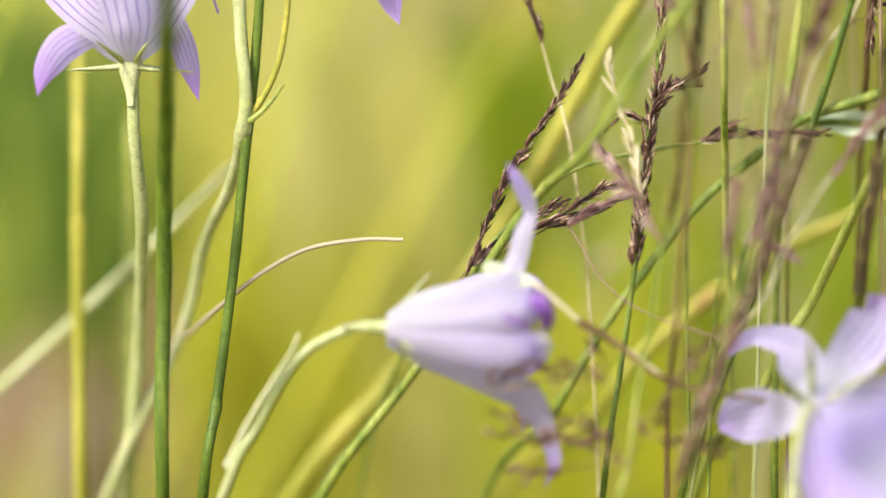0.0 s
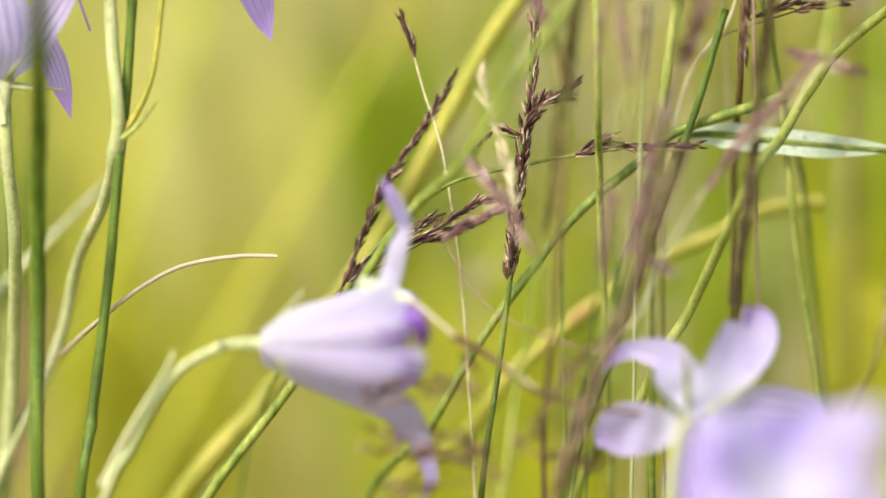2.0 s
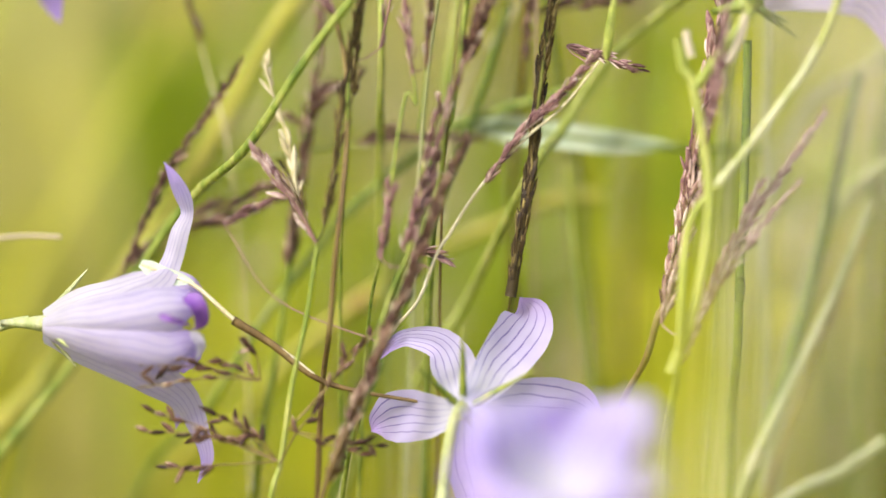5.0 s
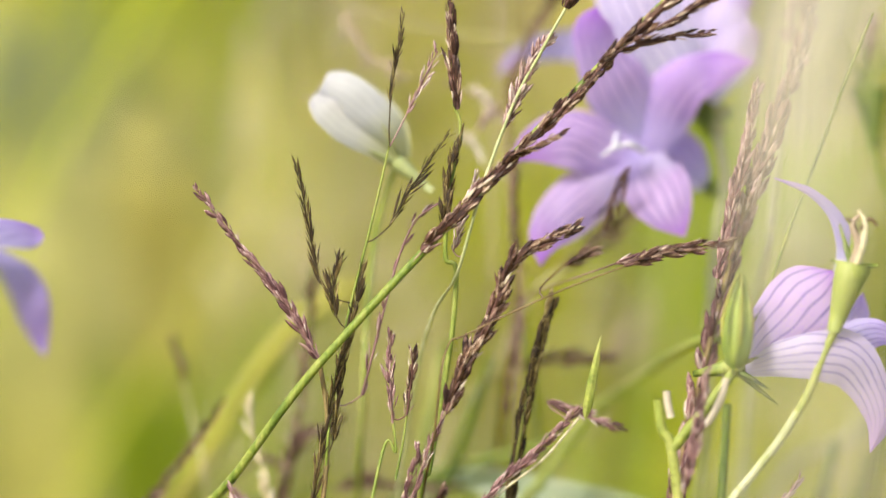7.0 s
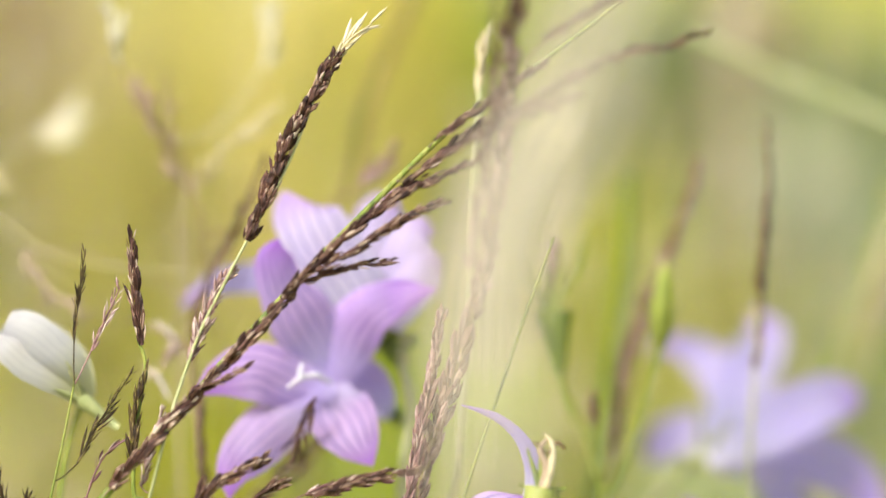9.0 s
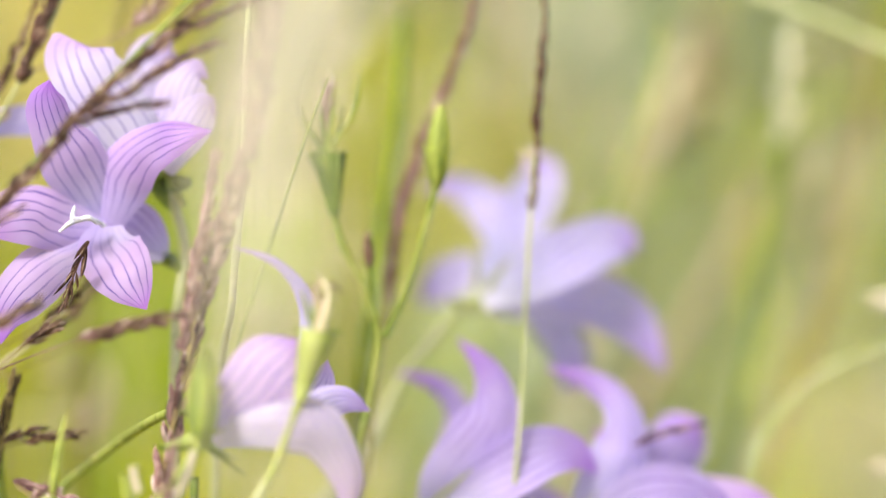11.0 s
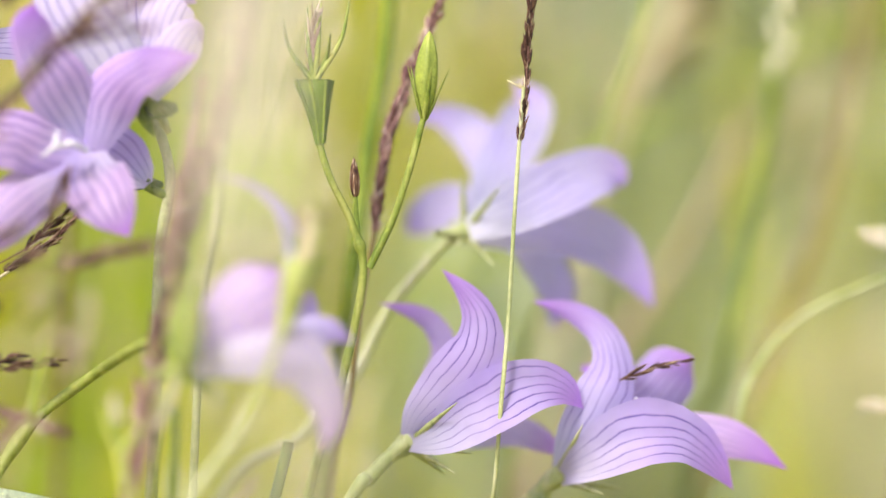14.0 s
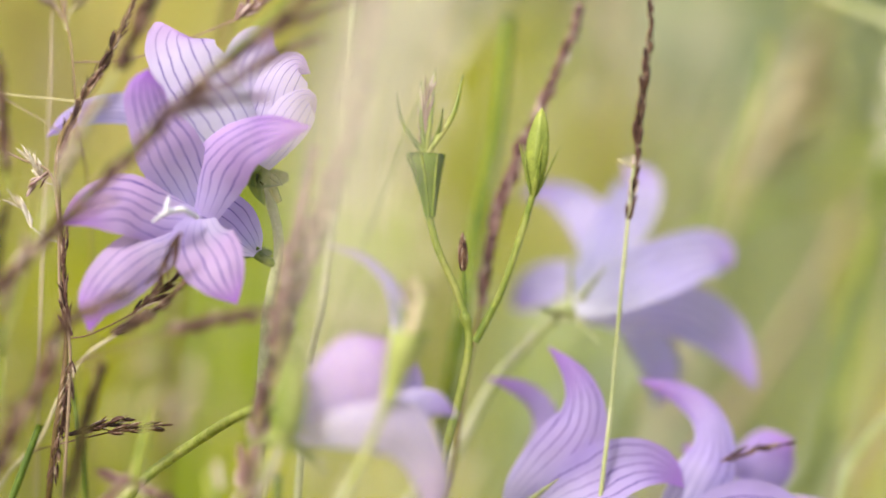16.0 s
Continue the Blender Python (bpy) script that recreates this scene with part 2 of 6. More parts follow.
def part(name, bm, material, parent, label=""):
    me = bpy.data.meshes.new(name)
    bm.to_mesh(me)
    bm.free()
    for p in me.polygons:
        p.use_smooth = True
    me.materials.append(material)
    ob = new(name, me)
    if parent is not None:
        ob.parent = parent
        ob.matrix_parent_inverse = parent.matrix_basis.inverted()
    if label:
        ob["label"] = label
    return ob


def thing(name, foot, label, category, group=""):
    ob = new(name)
    ob.empty_display_size = 0.01
    ob.location = foot
    return tagged(ob, label, category, group)


def curve_through(points, steps=8):
    """Catmull-Rom through the points."""
    p = [Vector(q) for q in points]
    p = [p[0] * 2 - p[1]] + p + [p[-1] * 2 - p[-2]]
    out = []
    for i in range(1, len(p) - 2):
        for s in range(steps):
            t = s / steps
            a, b, c, d = p[i - 1], p[i], p[i + 1], p[i + 2]
            out.append(0.5 * (2 * b + (c - a) * t + (2 * a - 5 * b + 4 * c - d) * t * t + (3 * b - a - 3 * c + d) * t ** 3))
    out.append(p[-2])
    return out


def frame_along(line):
    """For each point of a line: its tangent and two directions across it."""
    up = Vector((0.3, -0.9, 0.2))
    rows = []
    for i, q in enumerate(line):
        t = (line[min(i + 1, len(line) - 1)] - line[max(i - 1, 0)]).normalized()
        u = (up - t * up.dot(t)).normalized()
        rows.append((q, t, u, t.cross(u)))
        up = u
    return rows


def tube_into(bm, line, radii, sides=8, ribs=0.0):
    rings = []
    for (q, t, u, v), r in zip(frame_along(line), radii):
        rings.append([bm.verts.new(q + (u * math.cos(k * math.tau / sides) + v * math.sin(k * math.tau / sides)) * r * (1 + ribs * (k % 2))) for k in range(sides)])
    for a, b in zip(rings, rings[1:]):
        for k in range(sides):
            bm.faces.new((a[k], a[(k + 1) % sides], b[(k + 1) % sides], b[k]))
    bm.faces.new(rings[0])
    bm.faces.new(rings[-1][::-1])


def spread_radii(n, r0, r1, knots=()):
    """Radii that go from r0 to r1, uneven, with swellings at the knots."""
    out = []
    for i in range(n):
        s = i / max(n - 1, 1)
        r = r0 + (r1 - r0) * s
        r *= 1 + 0.07 * noise.noise((s * 31, r0 * 77, n)) + 0.06 * noise.noise((s * 140, r1 * 55, n))
        for k in knots:
            r *= 1 + 0.5 * math.exp(-((s - k) / 0.02) ** 2)
        out.append(r / 1000)
    return out


def rooted(points):
    """The points of a stem from its top down, carried on to the ground."""
    last, before = points[-1], points[-2]
    way = (last - before).normalized()
    way = (way + Vector((0, 0, -0.4))).normalized()
    if way.z > -0.5:
        way = Vector((way.x, way.y, -0.5)).normalized()
    mid = last + way * 0.04 + AHEAD * 0.02
    lower = mid + Vector((way.x * 0.25, way.y * 0.25, -1)).normalized() * (mid.z * 0.5) + AHEAD * 0.03
    foot = Vector((lower.x + way.x * 0.01, lower.y, -0.004))
    return points + [mid, lower, foot]


def tube(name, points, r0, r1, material, parent, label="", knots=(), sides=12):
    line = curve_through(points, 12)
    line = [q + Vector((noise.noise(q * 60), noise.noise(q * 60 + Vector((9, 0, 0))), 0)) * 0.00022 for q in line]
    bm = bmesh.new()
    tube_into(bm, line, spread_radii(len(line), r0, r1, knots), sides, 0.14)
    return part(name, bm, material, parent, label)


def spindle_into(bm, foot, way, length, width, sides=4, bend=0.0):
    """A husk: pointed at both ends, a little bent."""
    side = way.orthogonal().normalized()
    other = way.cross(side)
    rings = []
    for s, w in ((0.0, 0.25), (0.25, 0.9), (0.6, 1.0), (0.85, 0.45)):
        c = foot + way * (length * s) + side * (bend * s * s * length)
        rings.append([bm.verts.new(c + (side * math.cos(k * math.tau / sides) + other * math.sin(k * math.tau / sides)) * w * width / 2) for k in range(sides)])
    tip = bm.verts.new(foot + way * length + side * bend * length)
    for a, b in zip(rings, rings[1:]):
        for k in range(sides):
            bm.faces.new((a[k], a[(k + 1) % sides], b[(k + 1) % sides], b[k]))
    for k in range(sides):
        bm.faces.new((rings[-1][k], rings[-1][(k + 1) % sides], tip))
    bm.faces.new(rings[0][::-1])


def husk_kinds(material):
    """A few husk shapes, shared by all the husks of one colour."""
    if material not in HUSKS:
        HUSKS[material] = []
        for bend, fat in ((-0.14, 0.34), (0.0, 0.38), (0.12, 0.36), (0.06, 0.41)):
            bm = bmesh.new()
            spindle_into(bm, Vector((0, 0, 0)), Vector((0, 0, 1)), 0.001, 0.001 * fat, 5, bend)
            me = bpy.data.meshes.new("husk")
            bm.to_mesh(me)
            bm.free()
            me.materials.append(material)
            HUSKS[material].append(me)
    return HUSKS[material]


HUSKS = {}


def husk_at(foot, way, length, width, material, parent, rnd):
    """One husk, length and width in mm, pointing along way."""
    ob = new("husk", rnd.choice(husk_kinds(material)))
    size = Matrix.Diagonal((width / 0.38, width / 0.38, length, 1))
    ob.matrix_basis = Matrix.Translation(foot) @ way.to_track_quat("Z", "Y").to_matrix().to_4x4() @ pose(0, 0, 0, 0, 0, rnd.uniform(0, 360)) @ size
    ob.parent = parent
    ob.matrix_parent_inverse = parent.matrix_basis.inverted()
    return ob


def spike(name, points, d, material, parent, count=40, length=2.4, width=0.7, lean=0.28, axis=0.18, taper=0.5, label="", seed=1, joined=True):
    """A head of grass: husks packed round an axis, overlapping like scales."""
    rnd = random.Random(seed + len(bpy.data.objects))
    line = curve_through(at_depth(points, d), 14)
    rows = frame_along(line)
    if material is DUSK:
        width, length = width * 0.72, length * 1.1
    bm = bmesh.new()
    tube_into(bm, line, [max(axis, width * 0.3) / 1000 * (1 - 0.6 * i / len(line)) for i in range(len(line))], 6)
    base, stalk = line[0], LINES.get(parent)
    if stalk and joined:
        low = [q for q in stalk if q.z < base.z - 0.25 * (q - base).length]
        near = min(low, key=lambda q: (q - base).length, default=base)
        gap = (near - base).length
        if 0.0012 < gap < 0.045:
            mid = (near + base) / 2 + (base - line[3]).normalized() * gap * 0.15
            tube_into(bm, curve_through([base, mid, near], 6), [0.00011] * 13, 5)
    far = d >= 40 or material in (FLAX, TAN)
    count = int(count * 1.24)
    chaff = {HUSK: CHAFF, DUSK: GOLDCHAFF, PLUM: PINKCHAFF, ROSE: PINKCHAFF}.get(material, material)
    for n in range(0 if far or name == "spent_anther" else int(count * 1.5)):
        s = rnd.random()
        q, t, u, v = rows[min(int(s * (len(rows) - 1)), len(rows) - 1)]
        turn = rnd.uniform(0, math.tau)
        out = u * math.cos(turn) + v * math.sin(turn)
        size = (1 - taper * s * s) * rnd.uniform(0.5, 1.2)
        way = (t + out * lean * rnd.uniform(0.4, 2.2)).normalized()
        spindle_into(bm, q + out * width * 0.42 / 1000, way, length * 0.00085 * size, width * 0.00038 * size, 4, rnd.uniform(-0.2, 0.2))
    head = None if far else part(name, bm, chaff, parent, label)
    for n in range(count):
        s = (n + rnd.random()) / count
        q, t, u, v = rows[min(int(s * (len(rows) - 1)), len(rows) - 1)]
        turn = rnd.uniform(0, math.tau)
        out = u * math.cos(turn) + v * math.sin(turn)
        size = (1 - taper * s * s) * rnd.uniform(0.5, 1.4)
        if s < 0.12:
            size *= 0.75
        way = (t + out * lean * rnd.uniform(0.3, 1.7) + (u * rnd.uniform(-1, 1) + v * rnd.uniform(-1, 1)) * 0.09).normalized()
        if far:
            spindle_into(bm, q + out * width * 0.3 / 1000, way, length * 0.0013 * size, width * 0.001 * size, 5)
        else:
            husk_at(q + out * width * 0.32 / 1000, way, length * 1.12 * size, width * rnd.uniform(0.55, 0.88) * size ** 0.6, material, head, rnd)
    return part(name, bm, material, parent, label) if far else head


def blade_mesh(bm, points, width, fold=0.25, twist=0.0, grow=0.0):
    """A grass leaf: a strip with a folded middle and a pointed end."""
    line = curve_through(points, 8)
    rows = []
    n = len(line)
    for i, (q, t, u, v) in enumerate(frame_along(line)):
        s = i / (n - 1)
        w = width / 2000 * min(1.0, 0.5 + 3 * s) * (1 - max(0.0, (s - 0.55) / 0.45) ** 1.8 * 0.97)
        w *= 1.0 if not grow else 0.2 + 0.8 * min(1.0, max(0.0, (s - grow + 0.2) / 0.2))
        a = twist * s
        side, deep = v * math.cos(a) + u * math.sin(a), u * math.cos(a) - v * math.sin(a)
        rows.append([bm.verts.new(q - side * w + deep * w * fold), bm.verts.new(q), bm.verts.new(q + side * w + deep * w * fold)])
    for a, b in zip(rows, rows[1:]):
        for k in (0, 1):
            bm.faces.new((a[k], a[k + 1], b[k + 1], b[k]))


def blade(name, points, d, width, material, parent, label="", fold=0.25, twist=0.0, grow=0.0):
    bm = bmesh.new()
    blade_mesh(bm, [place(*p, d) if len(p) == 2 else place(p[0], p[1], d + p[2]) for p in points], width, fold, twist, grow)
    return part(name, bm, material, parent, label)


def at_depth(points, d):
    return [place(p[0], p[1], d + (p[2] if len(p) > 2 else 0)) for p in points]


LINES = {}


def grass(points, d, r0, r1, material, label, name="grass_stalk", knots=(0.45,), root=True):
    """A stalk from its top down to the ground, as a thing that the heads and leaves hang on."""
    pts = at_depth(points, d)
    if root:
        pts = rooted(pts)
    ob = thing(name, (pts[-1].x, pts[-1].y, max(pts[-1].z, 0.0)), label, "grass")
    line = curve_through(pts)
    tube("culm", pts, r0, r1, material, ob)
    LINES[ob] = line
    for k in knots if r1 >= 0.5 else ():
        i = max(1, min(int(k * len(line)), len(line) - 2))
        way = (line[i + 1] - line[i - 1]).normalized()
        r = (r0 + (r1 - r0) * k) / 1000
        bm = bmesh.new()
        tube_into(bm, [line[i] + way * r * s for s in (-3, -1.6, 0, 1.6, 3)], [r * 1.04, r * 1.25, r * 1.45, r * 1.2, r * 1.04], 8)
        part("node", bm, material, ob, "swollen node")
    return ob


def sepal_into(bm, foot, way, out, length, width, droop):
    rows = []
    side = way.cross(out).normalized()
    for i in range(6):
        s = i / 5
        c = foot + way * length * s + out * droop * length * s * s
        w = width / 2 * (1 - s) ** 0.8 * min(1.0, 0.3 + 3.5 * s) + 0.00006
        rows.append([bm.verts.new(c - side * w), bm.verts.new(c - out * w * 0.5), bm.verts.new(c + side * w), bm.verts.new(c + out * w * 0.5)])
    for a, b in zip(rows, rows[1:]):
        for k in range(4):
            bm.faces.new((a[k], a[(k + 1) % 4], b[(k + 1) % 4], b[k]))


def petal_mesh(base, ax, rad, tang, tube_len, rim, half, tip, bulge, ruffle, seed, flare=0.6, hold=0.55):
    """One petal: its share of the bell's tube, and a pointed lobe that bends from the rim to its tip."""
    bm = bmesh.new()
    uv_of = {}
    q0 = base + ax * tube_len + rad * rim
    t0 = (ax * tube_len + rad * rim * flare).normalized()
    reach = (tip - q0).length
    q1 = q0 + t0 * reach * hold
    grid = []
    down, wide = 18, 10
    split = 0.46
    n_prev = rad
    for i in range(down + 1):
        s = i / down
        row = []
        if s <= split:
            f = s / split
            rho = rim * (0.16 + 0.84 * f ** 0.62)
            c = base + ax * tube_len * f
            for j in range(wide + 1):
                w = j / wide * 2 - 1
                a = w * half
                p = c + (rad * math.cos(a) + tang * math.sin(a)) * rho * (1 + 0.05 * math.cos(a * math.pi / half))
                row.append((p, w, s))
        else:
            q = (s - split) / (1 - split)
            c = q0 * (1 - q) ** 2 + q1 * 2 * q * (1 - q) + tip * q * q
            t = ((q1 - q0) * (1 - q) + (tip - q1) * q).normalized()
            wd = (tang - t * tang.dot(t)).normalized()
            n = t.cross(wd).normalized()
            if n.dot(n_prev) < 0:
                n = -n
            n_prev = n
            w0 = rim * math.sin(half)
            wide_now = w0 * (1 + bulge * q) * max(1 - q ** 2.1, 0.0) ** 0.8 + 0.00008
            sag = rim * (1 - math.cos(half)) * (1 - q) ** 1.5
            for j in range(wide + 1):
                w = j / wide * 2 - 1
                lift = -sag * w * w + wide_now * 0.22 * q * (1 - q) * 4 * (abs(w) ** 1.5 - 0.4)
                lift += ruffle * noise.noise((q * 4 + seed, w * 2.0, seed * 3.1)) * q
                row.append((c + wd * wide_now * math.sin(w * 1.35) / math.sin(1.35) + n * lift, w, s))
        made = []
        for p, w, s2 in row:
            v = bm.verts.new(p)
            uv_of[v] = (w / 2 + 0.5, s2)
            made.append(v)
        grid.append(made)
    layer = bm.loops.layers.uv.new("UVMap")
    for a, b in zip(grid, grid[1:]):
        for j in range(wide):
            f = bm.faces.new((a[j], a[j + 1], b[j + 1], b[j]))
            for lp in f.loops:
                lp[layer].uv = uv_of[lp.vert]
    return bm


def flower(parent, base, d, axis, tube_len, rim, tips, spin, petal, sepal_len=8.0, sepal_out=0.6, bulge=0.7, style=0.0, ruffle=0.5, cup=2.0, flare=0.6, hold=0.55, green=None):
    """A bellflower: a green cup, narrow sepals, petals joined into a tube with one pointed lobe each, and a style."""
    ax = heading(*axis)
    ref = ABOVE if abs(ax.dot(ABOVE)) < 0.8 else AHEAD
    e1 = (ref - ax * ref.dot(ax)).normalized()
    e2 = ax.cross(e1)
    foot = place(base[0], base[1], d)
    bm = bmesh.new()
    tube_into(bm, [foot - ax * 0.0035, foot - ax * 0.0025, foot - ax * 0.0008, foot + ax * 0.0006],
              [0.0006, cup * 0.00065, cup * 0.00085, cup * 0.0006], 10)
    green = green or PALESTEM
    core = part("flower", bm, green, parent, "bellflower head with lilac petals")
    n = len(tips)
    for k in range(n):
        a = radians(spin) + k * math.tau / n
        rad = e1 * math.cos(a) + e2 * math.sin(a)
        tang = ax.cross(rad)
        tip = place(tips[k][0], tips[k][1], d + tips[k][2])
        bm = petal_mesh(foot, ax, rad, tang, tube_len / 1000, rim / 1000, math.pi / n * 1.03, tip, bulge, ruffle / 1000, k * 1.7 + spin,
                        tips[k][4] if len(tips[k]) > 4 else flare, tips[k][3] if len(tips[k]) > 3 else hold)
        part("petal", bm, petal, core)
        a += math.pi / n
        rad = e1 * math.cos(a) + e2 * math.sin(a)
        bm = bmesh.new()
        way = (ax * (1 - sepal_out) + rad * (0.25 + sepal_out)).normalized()
        sepal_into(bm, foot + rad * cup * 0.0007 - ax * 0.001, way, (rad - way * rad.dot(way)).normalized(), sepal_len / 1000, 0.0010, 0.25)
        part("sepal", bm, green, core)
    if style:
        bm = bmesh.new()
        top = foot + ax * style / 1000
        tube_into(bm, curve_through([foot, foot + ax * style / 2000 + e1 * 0.0006, top], 4), [0.0003] * 9, 6)
        for k in range(3):
            a = k * math.tau / 3 + 0.4
            rad = e1 * math.cos(a) + e2 * math.sin(a)
            tube_into(bm, curve_through([top, top + ax * 0.0016 + rad * 0.0012, top + ax * 0.0012 + rad * 0.003], 4), [0.0003] * 5 + [0.00022] * 4, 6)
        part("style", bm, STYLE, core, "white three-part stigma")
    return core


def petal_lobe(parent, spine, d, material, cup=0.25, turn=0.0, ruffle=0.35, curl=0.0):
    """One petal along its midrib: each station gives right, up and behind in mm and the breadth there; hollowed across, with a soft wavy edge."""
    pts = [(*place(a, b, d + e), w) for a, b, e, w in spine]
    pts = [tuple(2 * p - q for p, q in zip(pts[0], pts[1]))] + pts + [tuple(2 * p - q for p, q in zip(pts[-1], pts[-2]))]
    steps = max(4, 24 // (len(spine) - 1))
    line, breadth = [], []
    for i in range(1, len(pts) - 2):
        for s in range(steps + (i == len(pts) - 3)):
            t = s / steps
            v = [0.5 * (2 * q + (r - p) * t + (2 * p - 5 * q + 4 * r - u) * t * t + (3 * q - p - 3 * r + u) * t ** 3)
                 for p, q, r, u in zip(pts[i - 1], pts[i], pts[i + 1], pts[i + 2])]
            line.append(Vector(v[:3]))
            breadth.append(max(v[3], 0.05) / 2000)
    wide, n = 12, len(line)
    bm = bmesh.new()
    layer = bm.loops.layers.uv.new("UVMap")
    grid, uv_of = [], {}
    seed = spine[0][0] * 0.37 + spine[-1][1] * 0.61
    side = None
    for i, q in enumerate(line):
        s = i / (n - 1)
        t = (line[min(i + 1, n - 1)] - line[max(i - 1, 0)]).normalized()
        flat = t.cross(AHEAD)
        flat = flat.normalized() if flat.length > 0.15 or side is None else side
        side = flat if side is None else (flat if flat.dot(side) > 0 else -flat).lerp(side, 0.35).normalized()
        side = (side - t * side.dot(t)).normalized()
        deep = t.cross(side)
        if deep.dot(AHEAD) < 0:
            deep = -deep
        a = radians(turn)
        across, out = side * math.cos(a) + deep * math.sin(a), deep * math.cos(a) - side * math.sin(a)
        half = breadth[i] / max(math.cos(a), 0.4)
        row = []
        for j in range(wide + 1):
            w = j / wide * 2 - 1
            lift = cup * half * (w * w - 0.4) + curl * half * abs(w) ** 3 * s
            lift += ruffle / 1000 * noise.noise((s * 5 + seed, w * 1.6, seed)) * min(1.0, 4 * s) * min(1.0, breadth[i] * 500)
            lift += 0.000018 * math.cos(w * 18.8) * min(1.0, breadth[i] * 500)
            edge = 1 + 0.05 * noise.noise((s * 9, seed, w)) * abs(w)
            v = bm.verts.new(q + across * half * w * edge + out * lift)
            uv_of[v] = (w / 2 + 0.5, s)
            row.append(v)
        grid.append(row)
    for a, b in zip(grid, grid[1:]):
        for j in range(wide):
            f = bm.faces.new((a[j], a[j + 1], b[j + 1], b[j]))
            for lp in f.loops:
                lp[layer].uv = uv_of[lp.vert]
    return part("petal", bm, material, parent)


def flower_head(parent, base, d, axis, cup, sepals, green, breadth=1.0):
    """The green cup of a bellflower and its narrow sepals; the petals are set on it one by one."""
    ax = heading(*axis)
    foot = place(base[0], base[1], d)
    bm = bmesh.new()
    tube_into(bm, [foot - ax * 0.0055, foot - ax * 0.004, foot - ax * 0.0022, foot - ax * 0.0006, foot + ax * 0.001, foot + ax * 0.0016],
              [0.0004, 0.00055, cup * 0.00042, cup * 0.0006, cup * 0.0007, cup * 0.0005], 15, 0.12)
    core = part("flower", bm, green, parent, "bellflower head with lilac petals")
    for a, b, e in sepals:
        way = place(a, b, d + e) - foot
        length = way.length
        way.normalize()
        out = (AHEAD - way * AHEAD.dot(way)).normalized()
        bm = bmesh.new()
        sepal_into(bm, foot, way, -out, length, breadth / 1000, 0.08)
        part("sepal", bm, green, core)
    return core


def stigma(parent, foot, top, d, arms):
    """A white style that ends in curled arms."""
    bm = bmesh.new()
    end = place(*top, d)
    tube_into(bm, curve_through([place(*foot, d + 3), place((foot[0] + top[0]) / 2, (foot[1] + top[1]) / 2 + 0.4, d + 1), end], 4), [0.00034] * 9, 6)
    for mid, tip in arms:
        tube_into(bm, curve_through([end, place(*mid, d - 1), place(*tip, d)], 4), [0.0004] * 5 + [0.00034, 0.0003, 0.00026, 0.0002], 6)
    part("style", bm, STYLE, parent, "white three-part stigma")


def bud(parent, base, top, d, width, petal, closed=0.75, sepals=True, name="bud", label="closed bellflower bud"):
    """A closed bud: ribbed, pointed, clasped by sepals."""
    foot, tip = place(*base, d), place(*top, d)
    ax = (tip - foot)
    length = ax.length
    ax.normalize()
    side = ax.orthogonal().normalized()
    other = ax.cross(side)
    bm = bmesh.new()
    layer = bm.loops.layers.uv.new("UVMap")
    rings, uv_of = [], {}
    for i in range(13):
        s = i / 12
        r = width / 2000 * (math.sin(math.pi * min(s ** closed * 0.98 + 0.02, 1.0)) ** 0.7 * 0.9 + 0.1 * (1 - s))
        ring = []
        for k in range(20):
            a = k / 20 * math.tau + s * 0.5
            rr = r * (1 + 0.13 * math.cos(5 * a))
            v = bm.verts.new(foot + ax * length * s + (side * math.cos(a) + other * math.sin(a)) * rr)
            uv_of[v] = ((k % 4) / 4, s)
            ring.append(v)
        rings.append(ring)
    for a, b in zip(rings, rings[1:]):
        for k in range(20):
            f = bm.faces.new((a[k], a[(k + 1) % 20], b[(k + 1) % 20], b[k]))
            for lp in f.loops:
                lp[layer].uv = uv_of[lp.vert]
    core = part(name, bm, petal, parent, label)
    if sepals:
        for k in range(5):
            a = k * math.tau / 5 + 0.3
            rad = side * math.cos(a) + other * math.sin(a)
            bm = bmesh.new()
            sepal_into(bm, foot + rad * width * 0.00012, (ax + rad * (0.42 * width * 0.001 / (length * 0.3))).normalized(), rad, length * 0.62, width * 0.00034, 0.02)
            part("sepal", bm, STEM, core)
    return core


def plant(points, d, r0, r1, material, label, name="bellflower", knots=(), root=True):
    pts = at_depth(points, d)
    if root:
        pts = rooted(pts)
    ob = thing(name, (pts[-1].x, pts[-1].y, max(pts[-1].z, 0.0)), label, "flower")
    tube("stem", pts, r0, r1, material, ob, knots=knots)
    return ob


def branch(points, d, r0, r1, material, parent, name="branch"):
    return tube(name, at_depth(points, d), r0, r1, material, parent)


# ---- ground and meadow ----
bm = bmesh.new()
cells = 40
span = [-(300 * abs(k / 20) ** 4) if k < 0 else 300 * (k / 20) ** 4 for k in range(-20, 21)]
verts = [[bm.verts.new((x, y, 0.02 * noise.noise((x * 0.5, y * 0.5, 0)) if 3 < abs(x) + abs(y) < 60 else 0.0)) for x in span] for y in span]
for r0_, r1_ in zip(verts, verts[1:]):
    for k in range(cells):
        bm.faces.new((r0_[k], r0_[k + 1], r1_[k + 1], r1_[k]))
ground = part("ground", bm, soil, None)
tagged(ground, "meadow soil under dry and green grass", "ground", "", "structure")


